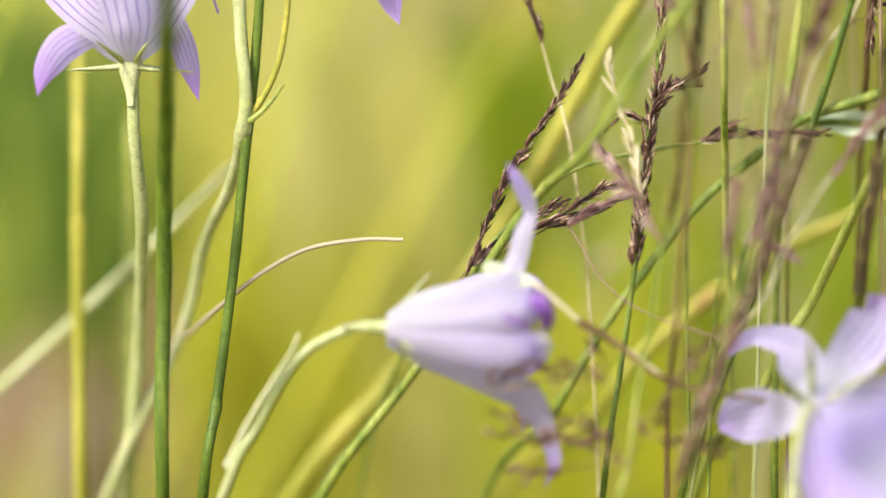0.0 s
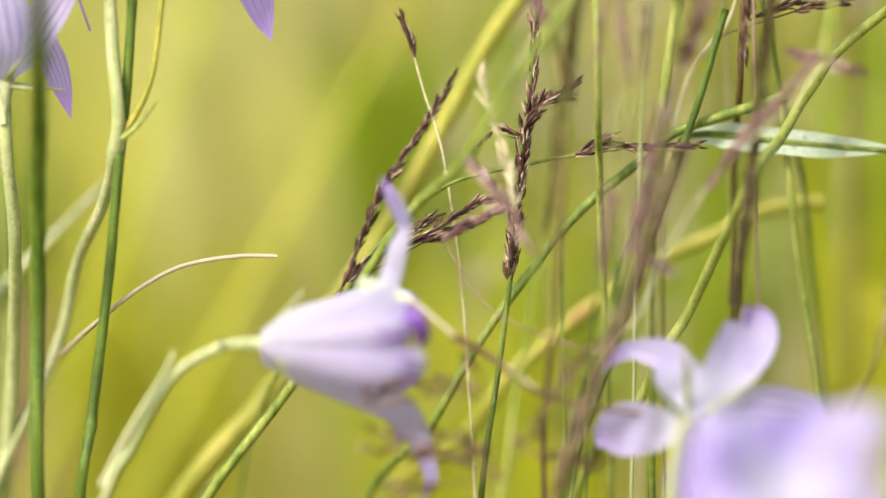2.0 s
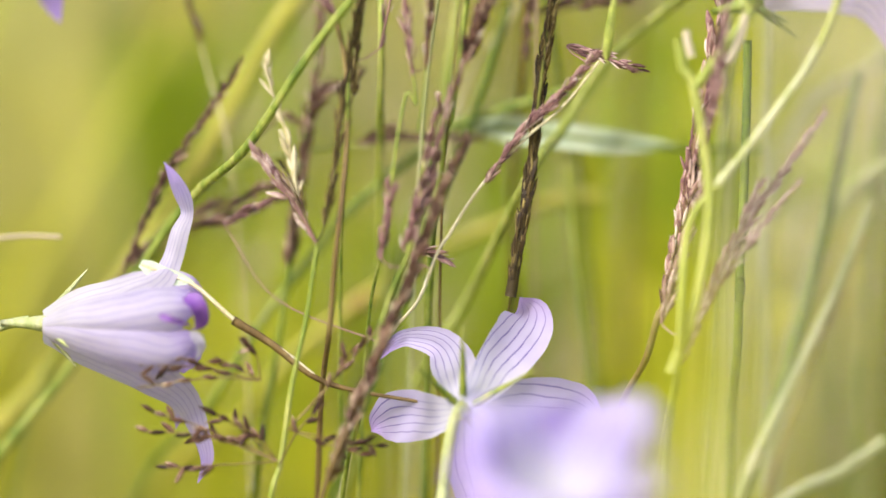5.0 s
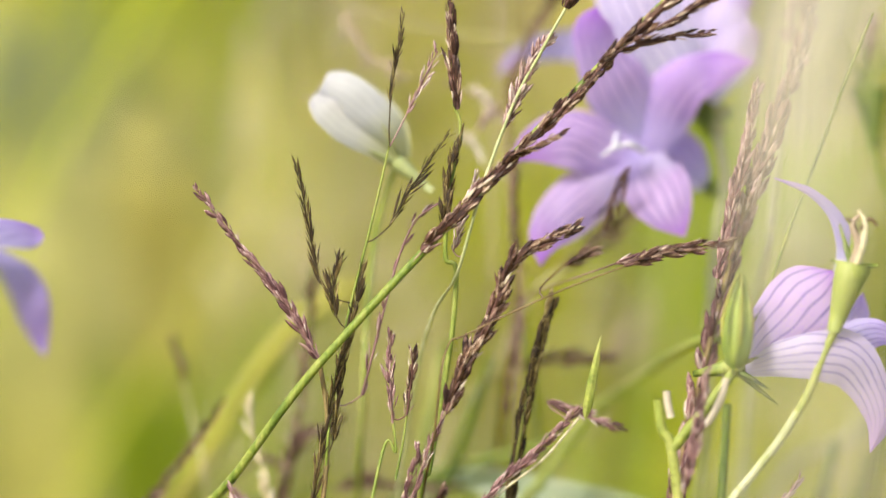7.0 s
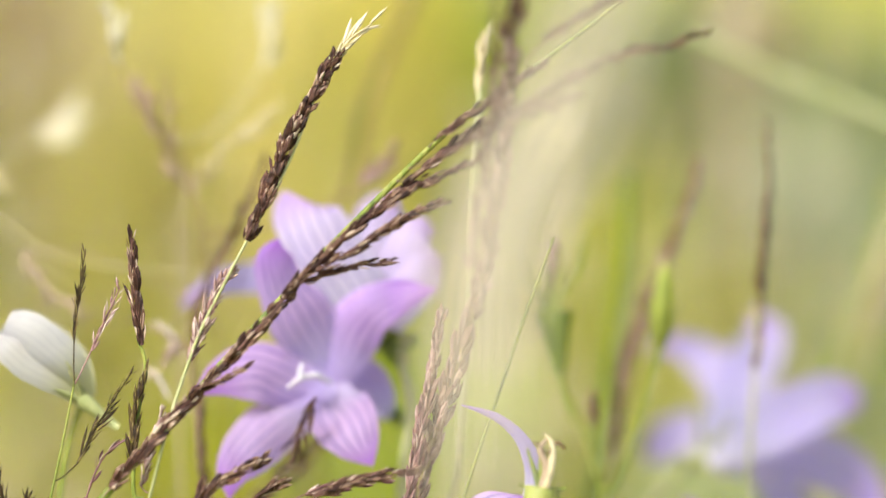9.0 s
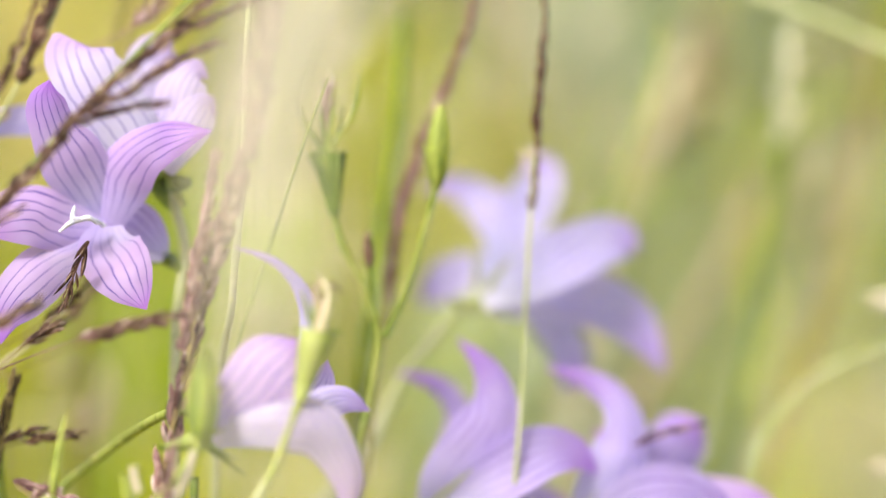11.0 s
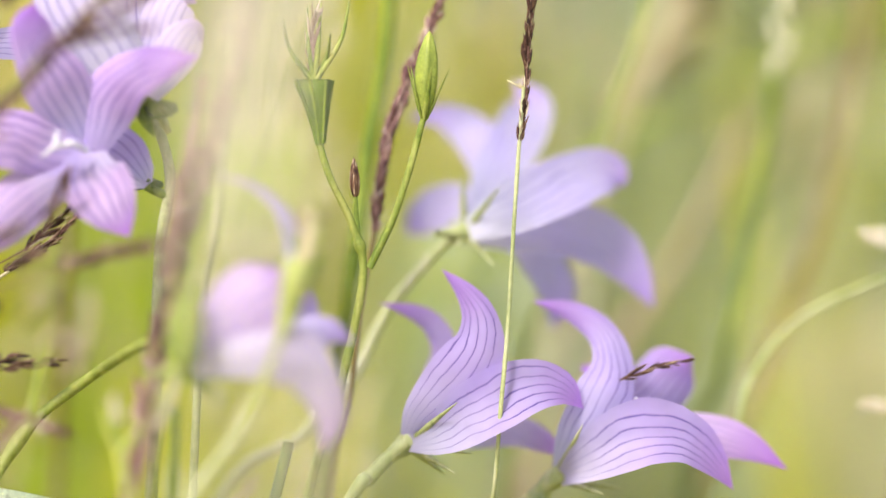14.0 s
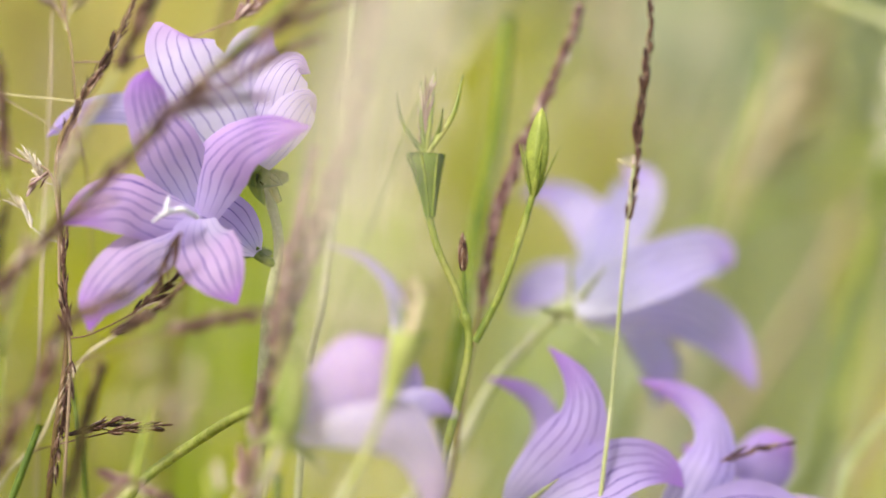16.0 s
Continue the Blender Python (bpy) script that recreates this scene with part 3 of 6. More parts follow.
def meadow(name, count, near, far, tall, width, material, label, seed, lean=0.35):
    """Uncounted grass blades on a ring of ground round the flowers, thinning outwards; in the lane to the tripod it is trodden short."""
    rnd = random.Random(seed)
    verts, faces = [], []
    made = 0
    while made < count:
        r = near + (far - near) * rnd.random() ** 1.6
        turn = rnd.uniform(0, math.tau)
        x, y = r * math.sin(turn), r * math.cos(turn)
        made += 1
        h = rnd.uniform(*tall)
        if far > 5:
            if r < near + 1.6 * rnd.random() ** 2:
                continue
            h *= min(1.0, 0.7 + 0.3 * (r - near))
        if -2.3 < y < 0.05 and abs(x) < 0.62:
            h = min(h, rnd.uniform(0.1, 0.2))
        lx, ly = rnd.gauss(0.04, lean) * h, abs(rnd.gauss(0, lean)) * h
        w = rnd.uniform(*width) / 2
        a = rnd.uniform(-0.9, 0.9)
        sx, sy = math.cos(a) * w, math.sin(a) * w
        base = len(verts)
        for s, k in ((0.0, 0.8), (0.4, 1.0), (0.75, 0.7)):
            cx, cy, cz = x + lx * s * s, y + ly * s * s, h * s
            verts += [(cx - sx * k, cy - sy * k, cz), (cx + sx * k, cy + sy * k, cz)]
        verts.append((x + lx, y + ly, h))
        faces += [(base, base + 1, base + 3, base + 2), (base + 2, base + 3, base + 5, base + 4), (base + 4, base + 5, base + 6)]
    me = bpy.data.meshes.new(name)
    me.from_pydata(verts, [], faces)
    me.materials.append(material)
    ob = new(name, me)
    return tagged(ob, label, "grass", "", "stuff")


def tuft(centre, d, spread, count, width, material, label, seed, slant=0.12):
    """A clump of long leaves, thin below and broad near their tips, rooted together."""
    rnd = random.Random(seed)
    foot = place(centre[0], centre[1], d)
    ob = thing("leafy_clump", (foot.x, foot.y, 0.0), label, "plant")
    for _ in range(count):
        bm = bmesh.new()
        a, b = rnd.gauss(0, spread), rnd.gauss(0, spread)
        tip = place(centre[0] + a, centre[1] + b, d + rnd.gauss(0, 25))
        size = spread * rnd.uniform(0.9, 1.8) / 1000
        lean = rnd.gauss(slant, 0.45)
        neck = tip - Vector((lean * size, rnd.gauss(0, 0.2) * size, size))
        low = Vector((foot.x + (neck.x - foot.x) * 0.4 + rnd.gauss(0, 0.004), foot.y + rnd.gauss(0, 0.01), neck.z * 0.5))
        root = Vector((foot.x + rnd.gauss(0, 0.006), foot.y + rnd.gauss(0, 0.006), -0.003))
        line = curve_through([root, low, neck, tip + Vector((size * 0.1, 0, 0))], 5)
        rows = []
        n = len(line)
        for i, (q, t, u, v) in enumerate(frame_along(line)):
            s = i / (n - 1)
            w = width / 2000 * (0.1 + 0.9 * min(1.0, max(0.0, (s - 0.6) / 0.15))) * (1 - max(0.0, (s - 0.8) / 0.2) ** 2 * 0.95)
            side = (v + u * rnd.uniform(-0.15, 0.15)).normalized()
            rows.append((bm.verts.new(q - side * w), bm.verts.new(q + side * w)))
        for x, y in zip(rows, rows[1:]):
            bm.faces.new((x[0], x[1], y[1], y[0]))
        part("leaf", bm, material, ob)
    return ob


meadow("meadow_grass", 66000, 0.5, 12.0, (0.25, 0.6), (0.004, 0.010), FARBLADE, "tall green and straw-coloured meadow grass", 3)
meadow("stray_grass", 300, 0.06, 0.24, (0.36, 0.56), (0.0004, 0.0011), BLADE, "single grass blades among the flowers", 21, 0.25)
meadow("tall_grass", 7000, 0.2, 2.2, (0.30, 0.62), (0.001, 0.003), BLADE, "loose green and dry grass blades behind the flowers", 5)
meadow("short_grass", 14000, 0.02, 2.6, (0.04, 0.2), (0.002, 0.005), BLADE, "short grass at the foot of the flowers", 8)



def seed_haze(name, count, span_a, span_b, span_d, material, label, seed):
    """Uncounted airy seed heads behind the flowers: thin stalks with loose husks near their tops."""
    rnd = random.Random(seed)
    bm = bmesh.new()
    for _ in range(count):
        d = span_d[0] + (span_d[1] - span_d[0]) * rnd.random()
        top = place(rnd.uniform(*span_a), rnd.uniform(*span_b), d)
        foot = Vector((top.x - rnd.gauss(0.01, 0.03), top.y + rnd.gauss(0, 0.02), 0.0))
        mid = (top + foot) / 2 + Vector((rnd.gauss(-0.006, 0.006), 0, 0))
        line = curve_through([foot, mid, top], 4)
        tube_into(bm, line, [0.0002 - 0.000012 * k for k in range(9)], 3)
        size = rnd.uniform(0.7, 1.6)
        for _ in range(rnd.randint(7, 16)):
            s = rnd.random()
            q = line[-1].lerp(line[-3], s * 0.5) + Vector((rnd.gauss(0, 1), rnd.gauss(0, 1), rnd.gauss(0, 0.6))) * 0.003 * s * size
            spindle_into(bm, q, Vector((rnd.gauss(0.2, 0.4), rnd.gauss(0, 0.3), 1)).normalized(), 0.004 * size, 0.0013 * size, 4)
    ob = part(name, bm, material, None)
    return tagged(ob, label, "grass", "", "stuff")


# ---- bellflowers ----
# upright flower seen from behind, on a pale stem
f = plant([(-101.6, -17.5), (-101.6, -25.2, 0.5), (-101.1, -36.8, 6), (-102.0, -53.8, 18), (-104.1, -73.9, 28)], -9, 0.75, 1.0, PALESTEM, "lilac bellflower opening upwards on a pale stem")
bell = flower_head(f, (-101.9, -15.2), -9, (0, 0.2, 1), 2.3, [(-110.6, -15.4, -2), (-96.7, -16, -3), (-93.3, -16.2, 2), (-107, -11, -7), (-98.7, -11.3, -7)], PALESTEM, 1.0)
petal_lobe(bell, [(-101.7, -14.7, 4, 2.6), (-102.9, -10.7, 6, 8.5), (-104.7, -5.2, 8, 10), (-105.2, 2.6, 8, 0.8)], -9, BLUSH)
petal_lobe(bell, [(-102.3, -14.4, 0, 1.8), (-104.5, -10.6, -2, 4.6), (-107.8, -7.4, -3, 5.8), (-110.8, -3.4, -2, 6.5), (-111.8, 1.2, 0, 4.6), (-112.1, 5.1, 0, 0)], -9, BLUSH, cup=-0.2)
petal_lobe(bell, [(-101.9, -14.7, -1, 2.3), (-101.9, -10.7, -5, 6.5), (-102, -6.1, -7, 8.1), (-102.6, 0.1, -8, 6.9), (-103.1, 5.6, -8, 0)], -9, BLUSH, cup=0.35)
petal_lobe(bell, [(-101.4, -14.4, 0, 1.8), (-99.1, -10.8, -1, 5.4), (-96.2, -7, -2, 5.4), (-93.3, -2.5, -2, 4.6), (-92.4, 2.1, -2, 0)], -9, BLUSH, cup=0.2)
petal_lobe(bell, [(-104.8, -9.7, 4, 3.1), (-108, -10.7, 5, 4), (-111, -12.1, 6, 4.8), (-113.4, -15.1, 6, 3.5), (-114.8, -18.8, 6, 0)], -9, VIOLET, cup=0.25)
petal_lobe(bell, [(-96.6, -7.8, 3, 3.1), (-95, -11.7, 3, 3.8), (-93.8, -15.6, 3, 2.9), (-92.6, -20.3, 3, 0)], -9, VIOLET, cup=0.25)

# its taller neighbour on a forked stem
f = plant([(-86.7, -1.8), (-86.6, -11.1), (-86.3, -22.3), (-88.8, -31.9, 8), (-92.4, -39.5, 16), (-96.2, -52.4, 22), (-107.0, -73.8, 26)], -10, 0.8, 0.75, PALESTEM, "lilac bellflower on a forked pale green stem", knots=(0.25,))
branch([(-79.5, -3.7), (-81.2, -13.6), (-83.3, -19.0), (-86.1, -23.1)], -10, 0.35, 0.45, OCHRE, f)
branch([(-81.0, -18.3), (-83.4, -21.3), (-85.8, -23.3)], -12, 0.15, 0.4, STEM, f, "bract")
flower(f, (-86.5, -0.7), -10, (0.45, 0.2, 1.0), 9, 9, [(-75.2, 13.2, 12), (-89.5, -8.3, 5), (-89.1, 12.9, -12), (-66.4, 7.1, -10), (-64.7, -10.7, 6)], 18, LILAC, 8, 0.7, 0.5, flare=2.0, hold=0.6)

# closed bell that points sideways
f = plant([(-69.9, -51.5), (-74.5, -52.5), (-80.5, -56.1), (-86.2, -65.2), (-90.8, -73.5)], -24, 0.62, 0.5, PALESTEM, "pale lilac bellflower hanging sideways, lobes curled")
branch([(-80.1, -52.4), (-80.8, -54.2), (-82.4, -56.8), (-87.3, -64.4), (-90.7, -70.4)], -25, 0.2, 0.3, PALESTEM, f, "bract")
bell = flower_head(f, (-68.3, -52), -24, (1, 0.12, -0.04), 1.6, [(-61.7, -44.6, 2), (-63.5, -58, 0), (-64.2, -55.6, -5)], PALESTEM, 1.3)
petal_lobe(bell, [(-67.7, -51.3, 2, 2.3), (-61.3, -49.5, 5, 4.6), (-54.3, -48.2, 7, 6.2), (-48.8, -48, 6, 5.4), (-46.7, -49.6, 4, 1.9)], -24, PALE)
petal_lobe(bell, [(-67.6, -53.6, 2, 2.3), (-61.5, -55.7, 5, 4.6), (-54.6, -57.9, 7, 6.2), (-49.2, -57.3, 6, 5.4), (-48, -58.8, 4, 1.5)], -24, PALE)
petal_lobe(bell, [(-67.8, -51.1, 0, 2), (-62.8, -49.4, -1, 4.5), (-56.6, -47.9, -2, 4.3), (-52, -46.2, -2, 3.7), (-50.1, -43.5, 0, 2.8), (-48.9, -39.6, 0, 2.6), (-47.9, -37.2, 1, 1.8), (-48.4, -34.9, 0, 2.3), (-49.5, -32.4, -1, 1.7), (-50.9, -29.9, -1, 0)], -24, PALE, cup=0.3, turn=20)
petal_lobe(bell, [(-67.9, -53.4, 0, 2), (-63.4, -55.4, -1, 4.3), (-57.7, -57.9, -2, 4.6), (-52.5, -60.3, -2, 4.9), (-48.7, -63.1, -1, 4.2), (-46.6, -67.8, 0, 2.6), (-45.8, -71.3, 0, 1.8), (-47.1, -74.5, 0, 0)], -24, PALE, cup=0.3, turn=-25)
petal_lobe(bell, [(-68, -52.2, -2, 2), (-62.9, -51.4, -5, 5.1), (-55.9, -50.9, -7, 6.6), (-50.5, -50.1, -7, 6.3), (-47.4, -50, -6, 4.8), (-46.2, -50.9, -3, 1.5)], -24, PALE, cup=0.45, turn=10, curl=0.5)
petal_lobe(bell, [(-68, -52.8, -2, 2), (-63, -53.9, -5, 5.1), (-56.1, -55.7, -7, 6.8), (-51.1, -56.6, -7, 6.6), (-47.9, -55.8, -6, 4.6), (-46.6, -57.3, -3, 1.1)], -24, PALE, cup=0.45, turn=-12, curl=0.5)
petal_lobe(bell, [(-51.6, -61.1, 3, 2.3), (-49.4, -63.4, 3, 2.6), (-49.9, -66.9, 3, 0)], -24, PALE, cup=0.2)

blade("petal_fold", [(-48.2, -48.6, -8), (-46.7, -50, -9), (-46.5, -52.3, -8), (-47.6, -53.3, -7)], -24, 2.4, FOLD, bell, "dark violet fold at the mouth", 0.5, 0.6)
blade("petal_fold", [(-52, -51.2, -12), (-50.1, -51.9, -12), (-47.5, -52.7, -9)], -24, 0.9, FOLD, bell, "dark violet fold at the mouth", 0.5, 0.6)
blade("petal_fold", [(-47.5, -53.5, -8), (-46.5, -55.4, -8), (-47.2, -57.7, -6)], -24, 1.6, PALE, bell, "pale rolled rim of the mouth", 0.5, 0.6)

# flower seen from behind, with its green star of sepals
f = plant([(-10.7, -64.3), (-12.0, -68.3), (-13.0, -75.1), (-13.7, -82.6)], -32, 0.6, 0.9, PALESTEM, "lilac bellflower seen from behind with green sepals")
bell = flower_head(f, (-10.2, -64.9), -30, (0.12, 1, 0.12), 1.9, [(-16.7, -58.6, -4), (-10.1, -52.3, -4), (0.2, -59.3, -4), (-0.3, -67.5, -5), (-6.5, -71.8, -5)], STEM, 1.1)
petal_lobe(bell, [(-10.5, -64.5, -1, 2.8), (-11.2, -59.4, 4, 6.2), (-13.2, -55.8, 7, 4.5), (-17.4, -54.8, 9, 2.6), (-19.8, -55.7, 8, 1.7), (-21.5, -57.8, 6, 0)], -30, LILAC, cup=-0.25)
petal_lobe(bell, [(-9.5, -64.2, -1, 2.8), (-5.5, -59.3, 3, 6.5), (-2.1, -54.8, 6, 7.7), (-0.8, -51.8, 8, 5.8), (-2.1, -49.5, 9, 0)], -30, LILAC, cup=-0.25)
petal_lobe(bell, [(-9.1, -64.7, -1, 2.8), (-3.6, -64.4, 3, 6.5), (2.3, -64.6, 6, 7.5), (6.2, -65.8, 8, 6.5), (9.1, -67.2, 10, 0)], -30, LILAC, cup=-0.25, turn=8)
petal_lobe(bell, [(-10.8, -65.3, -1, 2.8), (-14.6, -65.7, 3, 6), (-18.9, -65.7, 6, 7.2), (-21.6, -66.7, 8, 4.6), (-22.9, -67.7, 9, 0)], -30, LILAC, cup=-0.25, turn=-8)
petal_lobe(bell, [(-9.9, -65.7, -1, 2.8), (-9, -70, 3, 7.1), (-8.2, -74.7, 6, 7.5), (-7.8, -78.6, 8, 5.4), (-7.6, -81.8, 10, 0)], -30, LILAC, cup=-0.25)

# flower close in front of it
f = plant([(2.9, -77.1), (2.8, -82.9), (2.6, -90.5)], -78, 0.6, 0.9, PALESTEM, "pale bellflower close in front of the others")
flower(f, (2.8, -79.0), -78, (0.05, -0.6, 0.8), 9, 9, [(3.1, -74.0, 4), (-12.9, -75.2, -4), (-10.8, -86.0, -10), (13.9, -87.3, -10), (19.6, -77.0, -4)], 0, LILAC, 7, 0.6, 0.9)

# flower with a curled lobe, beside a green bud
f = plant([(32.6, -6.4), (26.7, -5.7, 14), (19.0, -10.2, 28), (10.2, -17.3, 30), (3.8, -26.8, 26), (-0.3, -32.2, 14), (-9.2, -49.4, 30), (-16.0, -60.5, 30)], -30, 0.65, 0.75, LIMESTEM, "pale lilac bellflower on an arching green stem", knots=(0.32,))
bud(f, (10.3, -17.1), (12.2, -5.3), -28, 1.3, STEM, 0.6, False, "bract", "narrow pale bract")
bell = flower_head(f, (30.5, -9.5), -29, (1, 0.1, 0.2), 2.0, [(34, -1.6, -4), (34.6, -7.7, -7), (36.1, -12.6, -4), (36.9, -14.5, 1)], STEM, 1.0)
petal_lobe(bell, [(33, -9.2, 4, 2.3), (40, -7.5, 7, 5.4), (44.6, -4.2, 8, 5.7), (47.3, -1.8, 8, 4.2), (48.3, 1.4, 7, 0)], -29, LILAC, cup=0.25)
petal_lobe(bell, [(33, -9.6, 3, 2.3), (40.8, -7.8, 4, 4.6), (46.6, -5.3, 4, 5.1), (50.5, -4.2, 4, 3.8), (54.2, -5.7, 3, 0)], -29, LILAC, cup=0.25)
petal_lobe(bell, [(32.2, -9.6, 0, 2), (34.9, -5.4, -4, 7.1), (38.6, -1.2, -6, 9.7), (41.8, 1.8, -6, 8.6), (43.6, 3.4, -5, 4.9), (44.3, 4.1, -4, 1.2)], -29, ORCHID, cup=0.3, turn=12)
petal_lobe(bell, [(32.1, -9.7, 0, 1.7), (36.5, -8, -5, 5.4), (41.7, -7, -7, 7.5), (46.7, -8.1, -6, 7.7), (49.7, -11.9, -5, 5.7), (51.2, -16.2, -4, 4), (49.9, -20.9, -3, 0)], -29, BLUSH, cup=0.3, turn=6)
petal_lobe(bell, [(44.5, -1, 4, 3.8), (45.9, 5.3, 5, 3.1), (45.4, 9.2, 4, 2.5), (43.6, 12.6, 3, 1.7), (40.3, 15.3, 2, 1.1), (35.6, 16.9, 1, 0.2)], -29, LILAC, cup=0.4)
seed_bud = bud(f, (30.9, -9.9), (31.4, 2.9), -37, 4.2, CUP, 0.75, False, "bud", "striped green seed bud")
for turn in range(8):
    way = RIGHT * math.cos(turn * 0.785 + 0.2) + AHEAD * math.sin(turn * 0.785 + 0.2)
    tube("rib", [place(*p, -37) + way * r for p, r in (((30.9, -9.9), 0.0006), ((31.0, -6.5), 0.0018), ((31.1, -3.0), 0.0021), ((31.3, 1.0), 0.0013), ((31.4, 3.4), 0.0004))], 0.2, 0.12, STEM if turn % 2 else OCHRE, seed_bud)
branch([(30.8, -9.9), (27.4, -14.7), (22.5, -21.1)], -36, 0.55, 0.7, LIMESTEM, f)
branch([(20.3, -14.1), (21.0, -18.4), (22.5, -21.5), (24.3, -37.2), (22.1, -50.5), (18.4, -60.3)], -36, 0.6, 0.75, LIMESTEM, f)
tube("bract", at_depth([(21.5, -13), (21.7, -14.7), (22.2, -16.7)], -37), 0.45, 0.5, CREAM, f, "dry white tip")
tube("bract", at_depth([(29.7, -11), (29.3, -13), (28.5, -15.2)], -37), 0.42, 0.5, CREAM, f, "dry white tip")
tube("bract", at_depth([(28.5, -15.2), (27.7, -16.7), (26.9, -17.7)], -37), 0.4, 0.45, CREAM, f, "dry white tip")

# withered flower on a grey stem
f = plant([(44.6, -3.6), (43, -7.4), (40.6, -13.7), (36.8, -20.1), (31.9, -26.5), (25.4, -34.5), (21.2, -40.9), (19.5, -58.0)], -36, 0.5, 0.55, LIMESTEM, "withered bellflower with a dry brown calyx")
branch([(39.6, -15.5), (36.8, -20.1), (31.9, -26.5), (25.4, -34.5)], -36, 0.53, 0.57, PALESTEM, f, "lower_stem")
bm = bmesh.new()
tube_into(bm, [place(*p, -36) for p in ((44.4, -4.2), (45.1, -1.5), (46, 2.1), (46.9, 4.9), (47, 5.4))], [0.0008, 0.0012, 0.0018, 0.0023, 0.0019], 20, 0.14)
cup_part = part("seed_cup", bm, LIMESTEM, f, "green ribbed seed cup")
for tip in ((44.8, 10.8), (48.7, 10.2), (50.3, 5.2), (43.7, 5.8), (46.6, 11.5)):
    tube("sepal", at_depth([(46.8, 4.8), tip], -36), 0.55, 0.15, STEM, cup_part)
branch([(46.9, 4.9), (47.5, 8), (46.6, 10.7), (47.7, 12.3)], -37, 0.7, 0.2, TAN, cup_part, "withered_petal")
branch([(47.1, 5.3), (48.1, 8.4), (48.3, 11.2), (47.2, 12.9)], -37, 0.7, 0.2, STRAW, cup_part, "withered_petal")
branch([(47.8, 10), (48.9, 11.6), (50.1, 10.7)], -37, 0.35, 0.2, BROWN, cup_part, "withered_petal")
branch([(47.3, 9.2), (46.6, 11.1), (45.6, 11.6)], -37, 0.35, 0.2, BROWN, cup_part, "withered_petal")

# twin violet flowers
f = plant([(25.7, 26.7), (27.4, 23.0), (28.9, 16.2), (27.6, 6.9), (27.2, -11.4)], 0, 0.6, 0.9, PALESTEM, "twin violet bellflowers, one facing out, one above")
branch([(22.6, 17.8), (25.8, 15.3), (28.7, 13.9)], 0, 0.5, 0.6, STEM, f)
bell = flower_head(f, (26.2, 27.4), -3, (-0.45, 0.05, 0.9), 1.5, [(21.5, 26.6, -3), (23.1, 25.5, -5), (30.5, 30.8, 3), (29.2, 24.6, -2)], STEM, 1.5)
petal_lobe(bell, [(23.7, 29, 6, 3.1), (15.9, 33.3, 8, 5.4), (9, 34.6, 8, 4.8), (2.9, 34, 8, 3.5), (-0.7, 32.4, 8, 2.6), (-3.4, 30.2, 8, 0)], -3, LILAC, cup=0.25)
petal_lobe(bell, [(25.3, 28.3, 4, 3.1), (24.3, 34.4, 6, 6.9), (23.8, 39.7, 6, 7.3), (25.1, 44, 6, 6.2), (26.8, 46.1, 6, 0)], -3, BLUSH, cup=0.3)
petal_lobe(bell, [(25.4, 27.9, 0, 3.1), (26.6, 32.9, -1, 6.2), (28.3, 38.4, -2, 6.9), (30.1, 41.3, -1, 4.6), (32.3, 40.2, 0, 0)], -3, BLUSH, cup=0.3, turn=15)
petal_lobe(bell, [(25.8, 27.6, -2, 3.1), (28.1, 31.5, -4, 5.4), (30.4, 35, -4, 5.8), (32.2, 36.6, -3, 3.1), (32.9, 33.9, -1, 0)], -3, BLUSH, cup=0.3, turn=10)
petal_lobe(bell, [(25, 27.5, -1, 3.4), (21.5, 31.8, -4, 9.2), (17.5, 37.2, -5, 10.8), (14.9, 41.7, -5, 9.8), (14.1, 44.2, -4, 9.1), (14.4, 45.2, -4, 5.4)], -3, BLUSH, cup=0.3)
bell = flower_head(f, (24.3, 16.1), 1, (-0.62, -0.75, 0.1), 2.0, [(27.3, 15, -2), (27.9, 14, 1), (26.6, 16.1, -4)], DARKSTEM, 1.4)
petal_lobe(bell, [(25.9, 15.5, 2, 1.5), (24.3, 17.2, 1, 5.4), (21.4, 19.8, 0, 7.7), (17.5, 21.1, -1, 6.2), (14.8, 21.8, -1, 1.5)], -4, VIOLET, cup=-0.4)
petal_lobe(bell, [(17.9, 20, -1, 3.8), (15.8, 24.9, -3, 8), (13.2, 29.2, -6, 9.1), (10.7, 33.3, -8, 6.5), (9.7, 37.3, -10, 5.1), (10.2, 40.1, -11, 0)], -4, ORCHID, cup=0.3)
petal_lobe(bell, [(18.1, 20.4, -2, 4.3), (19.9, 26, -4, 8), (22.9, 29.9, -7, 6.9), (27.4, 32.1, -9, 4.9), (32.6, 33, -10, 0)], -4, ORCHID, cup=0.3, turn=22)
petal_lobe(bell, [(18.1, 19.5, -2, 4.6), (13.3, 20.2, -4, 7.4), (8.1, 21.6, -7, 8.5), (2.8, 20.8, -9, 5.7), (-1.5, 18.2, -10, 0)], -4, ORCHID, cup=0.3, turn=-18)
petal_lobe(bell, [(17.6, 19, -3, 4.3), (12.1, 15.6, -5, 6.8), (7.7, 12.2, -8, 8), (4.3, 8.1, -10, 5.4), (3.4, 3.8, -11, 0)], -4, ORCHID, cup=0.3)
petal_lobe(bell, [(18.1, 20, -4, 3.8), (18.2, 17, -6, 8.6), (20.1, 13.6, -9, 8.9), (22.1, 10.5, -10, 5.1), (23.4, 8.4, -11, 0)], -4, ORCHID, cup=-0.3)
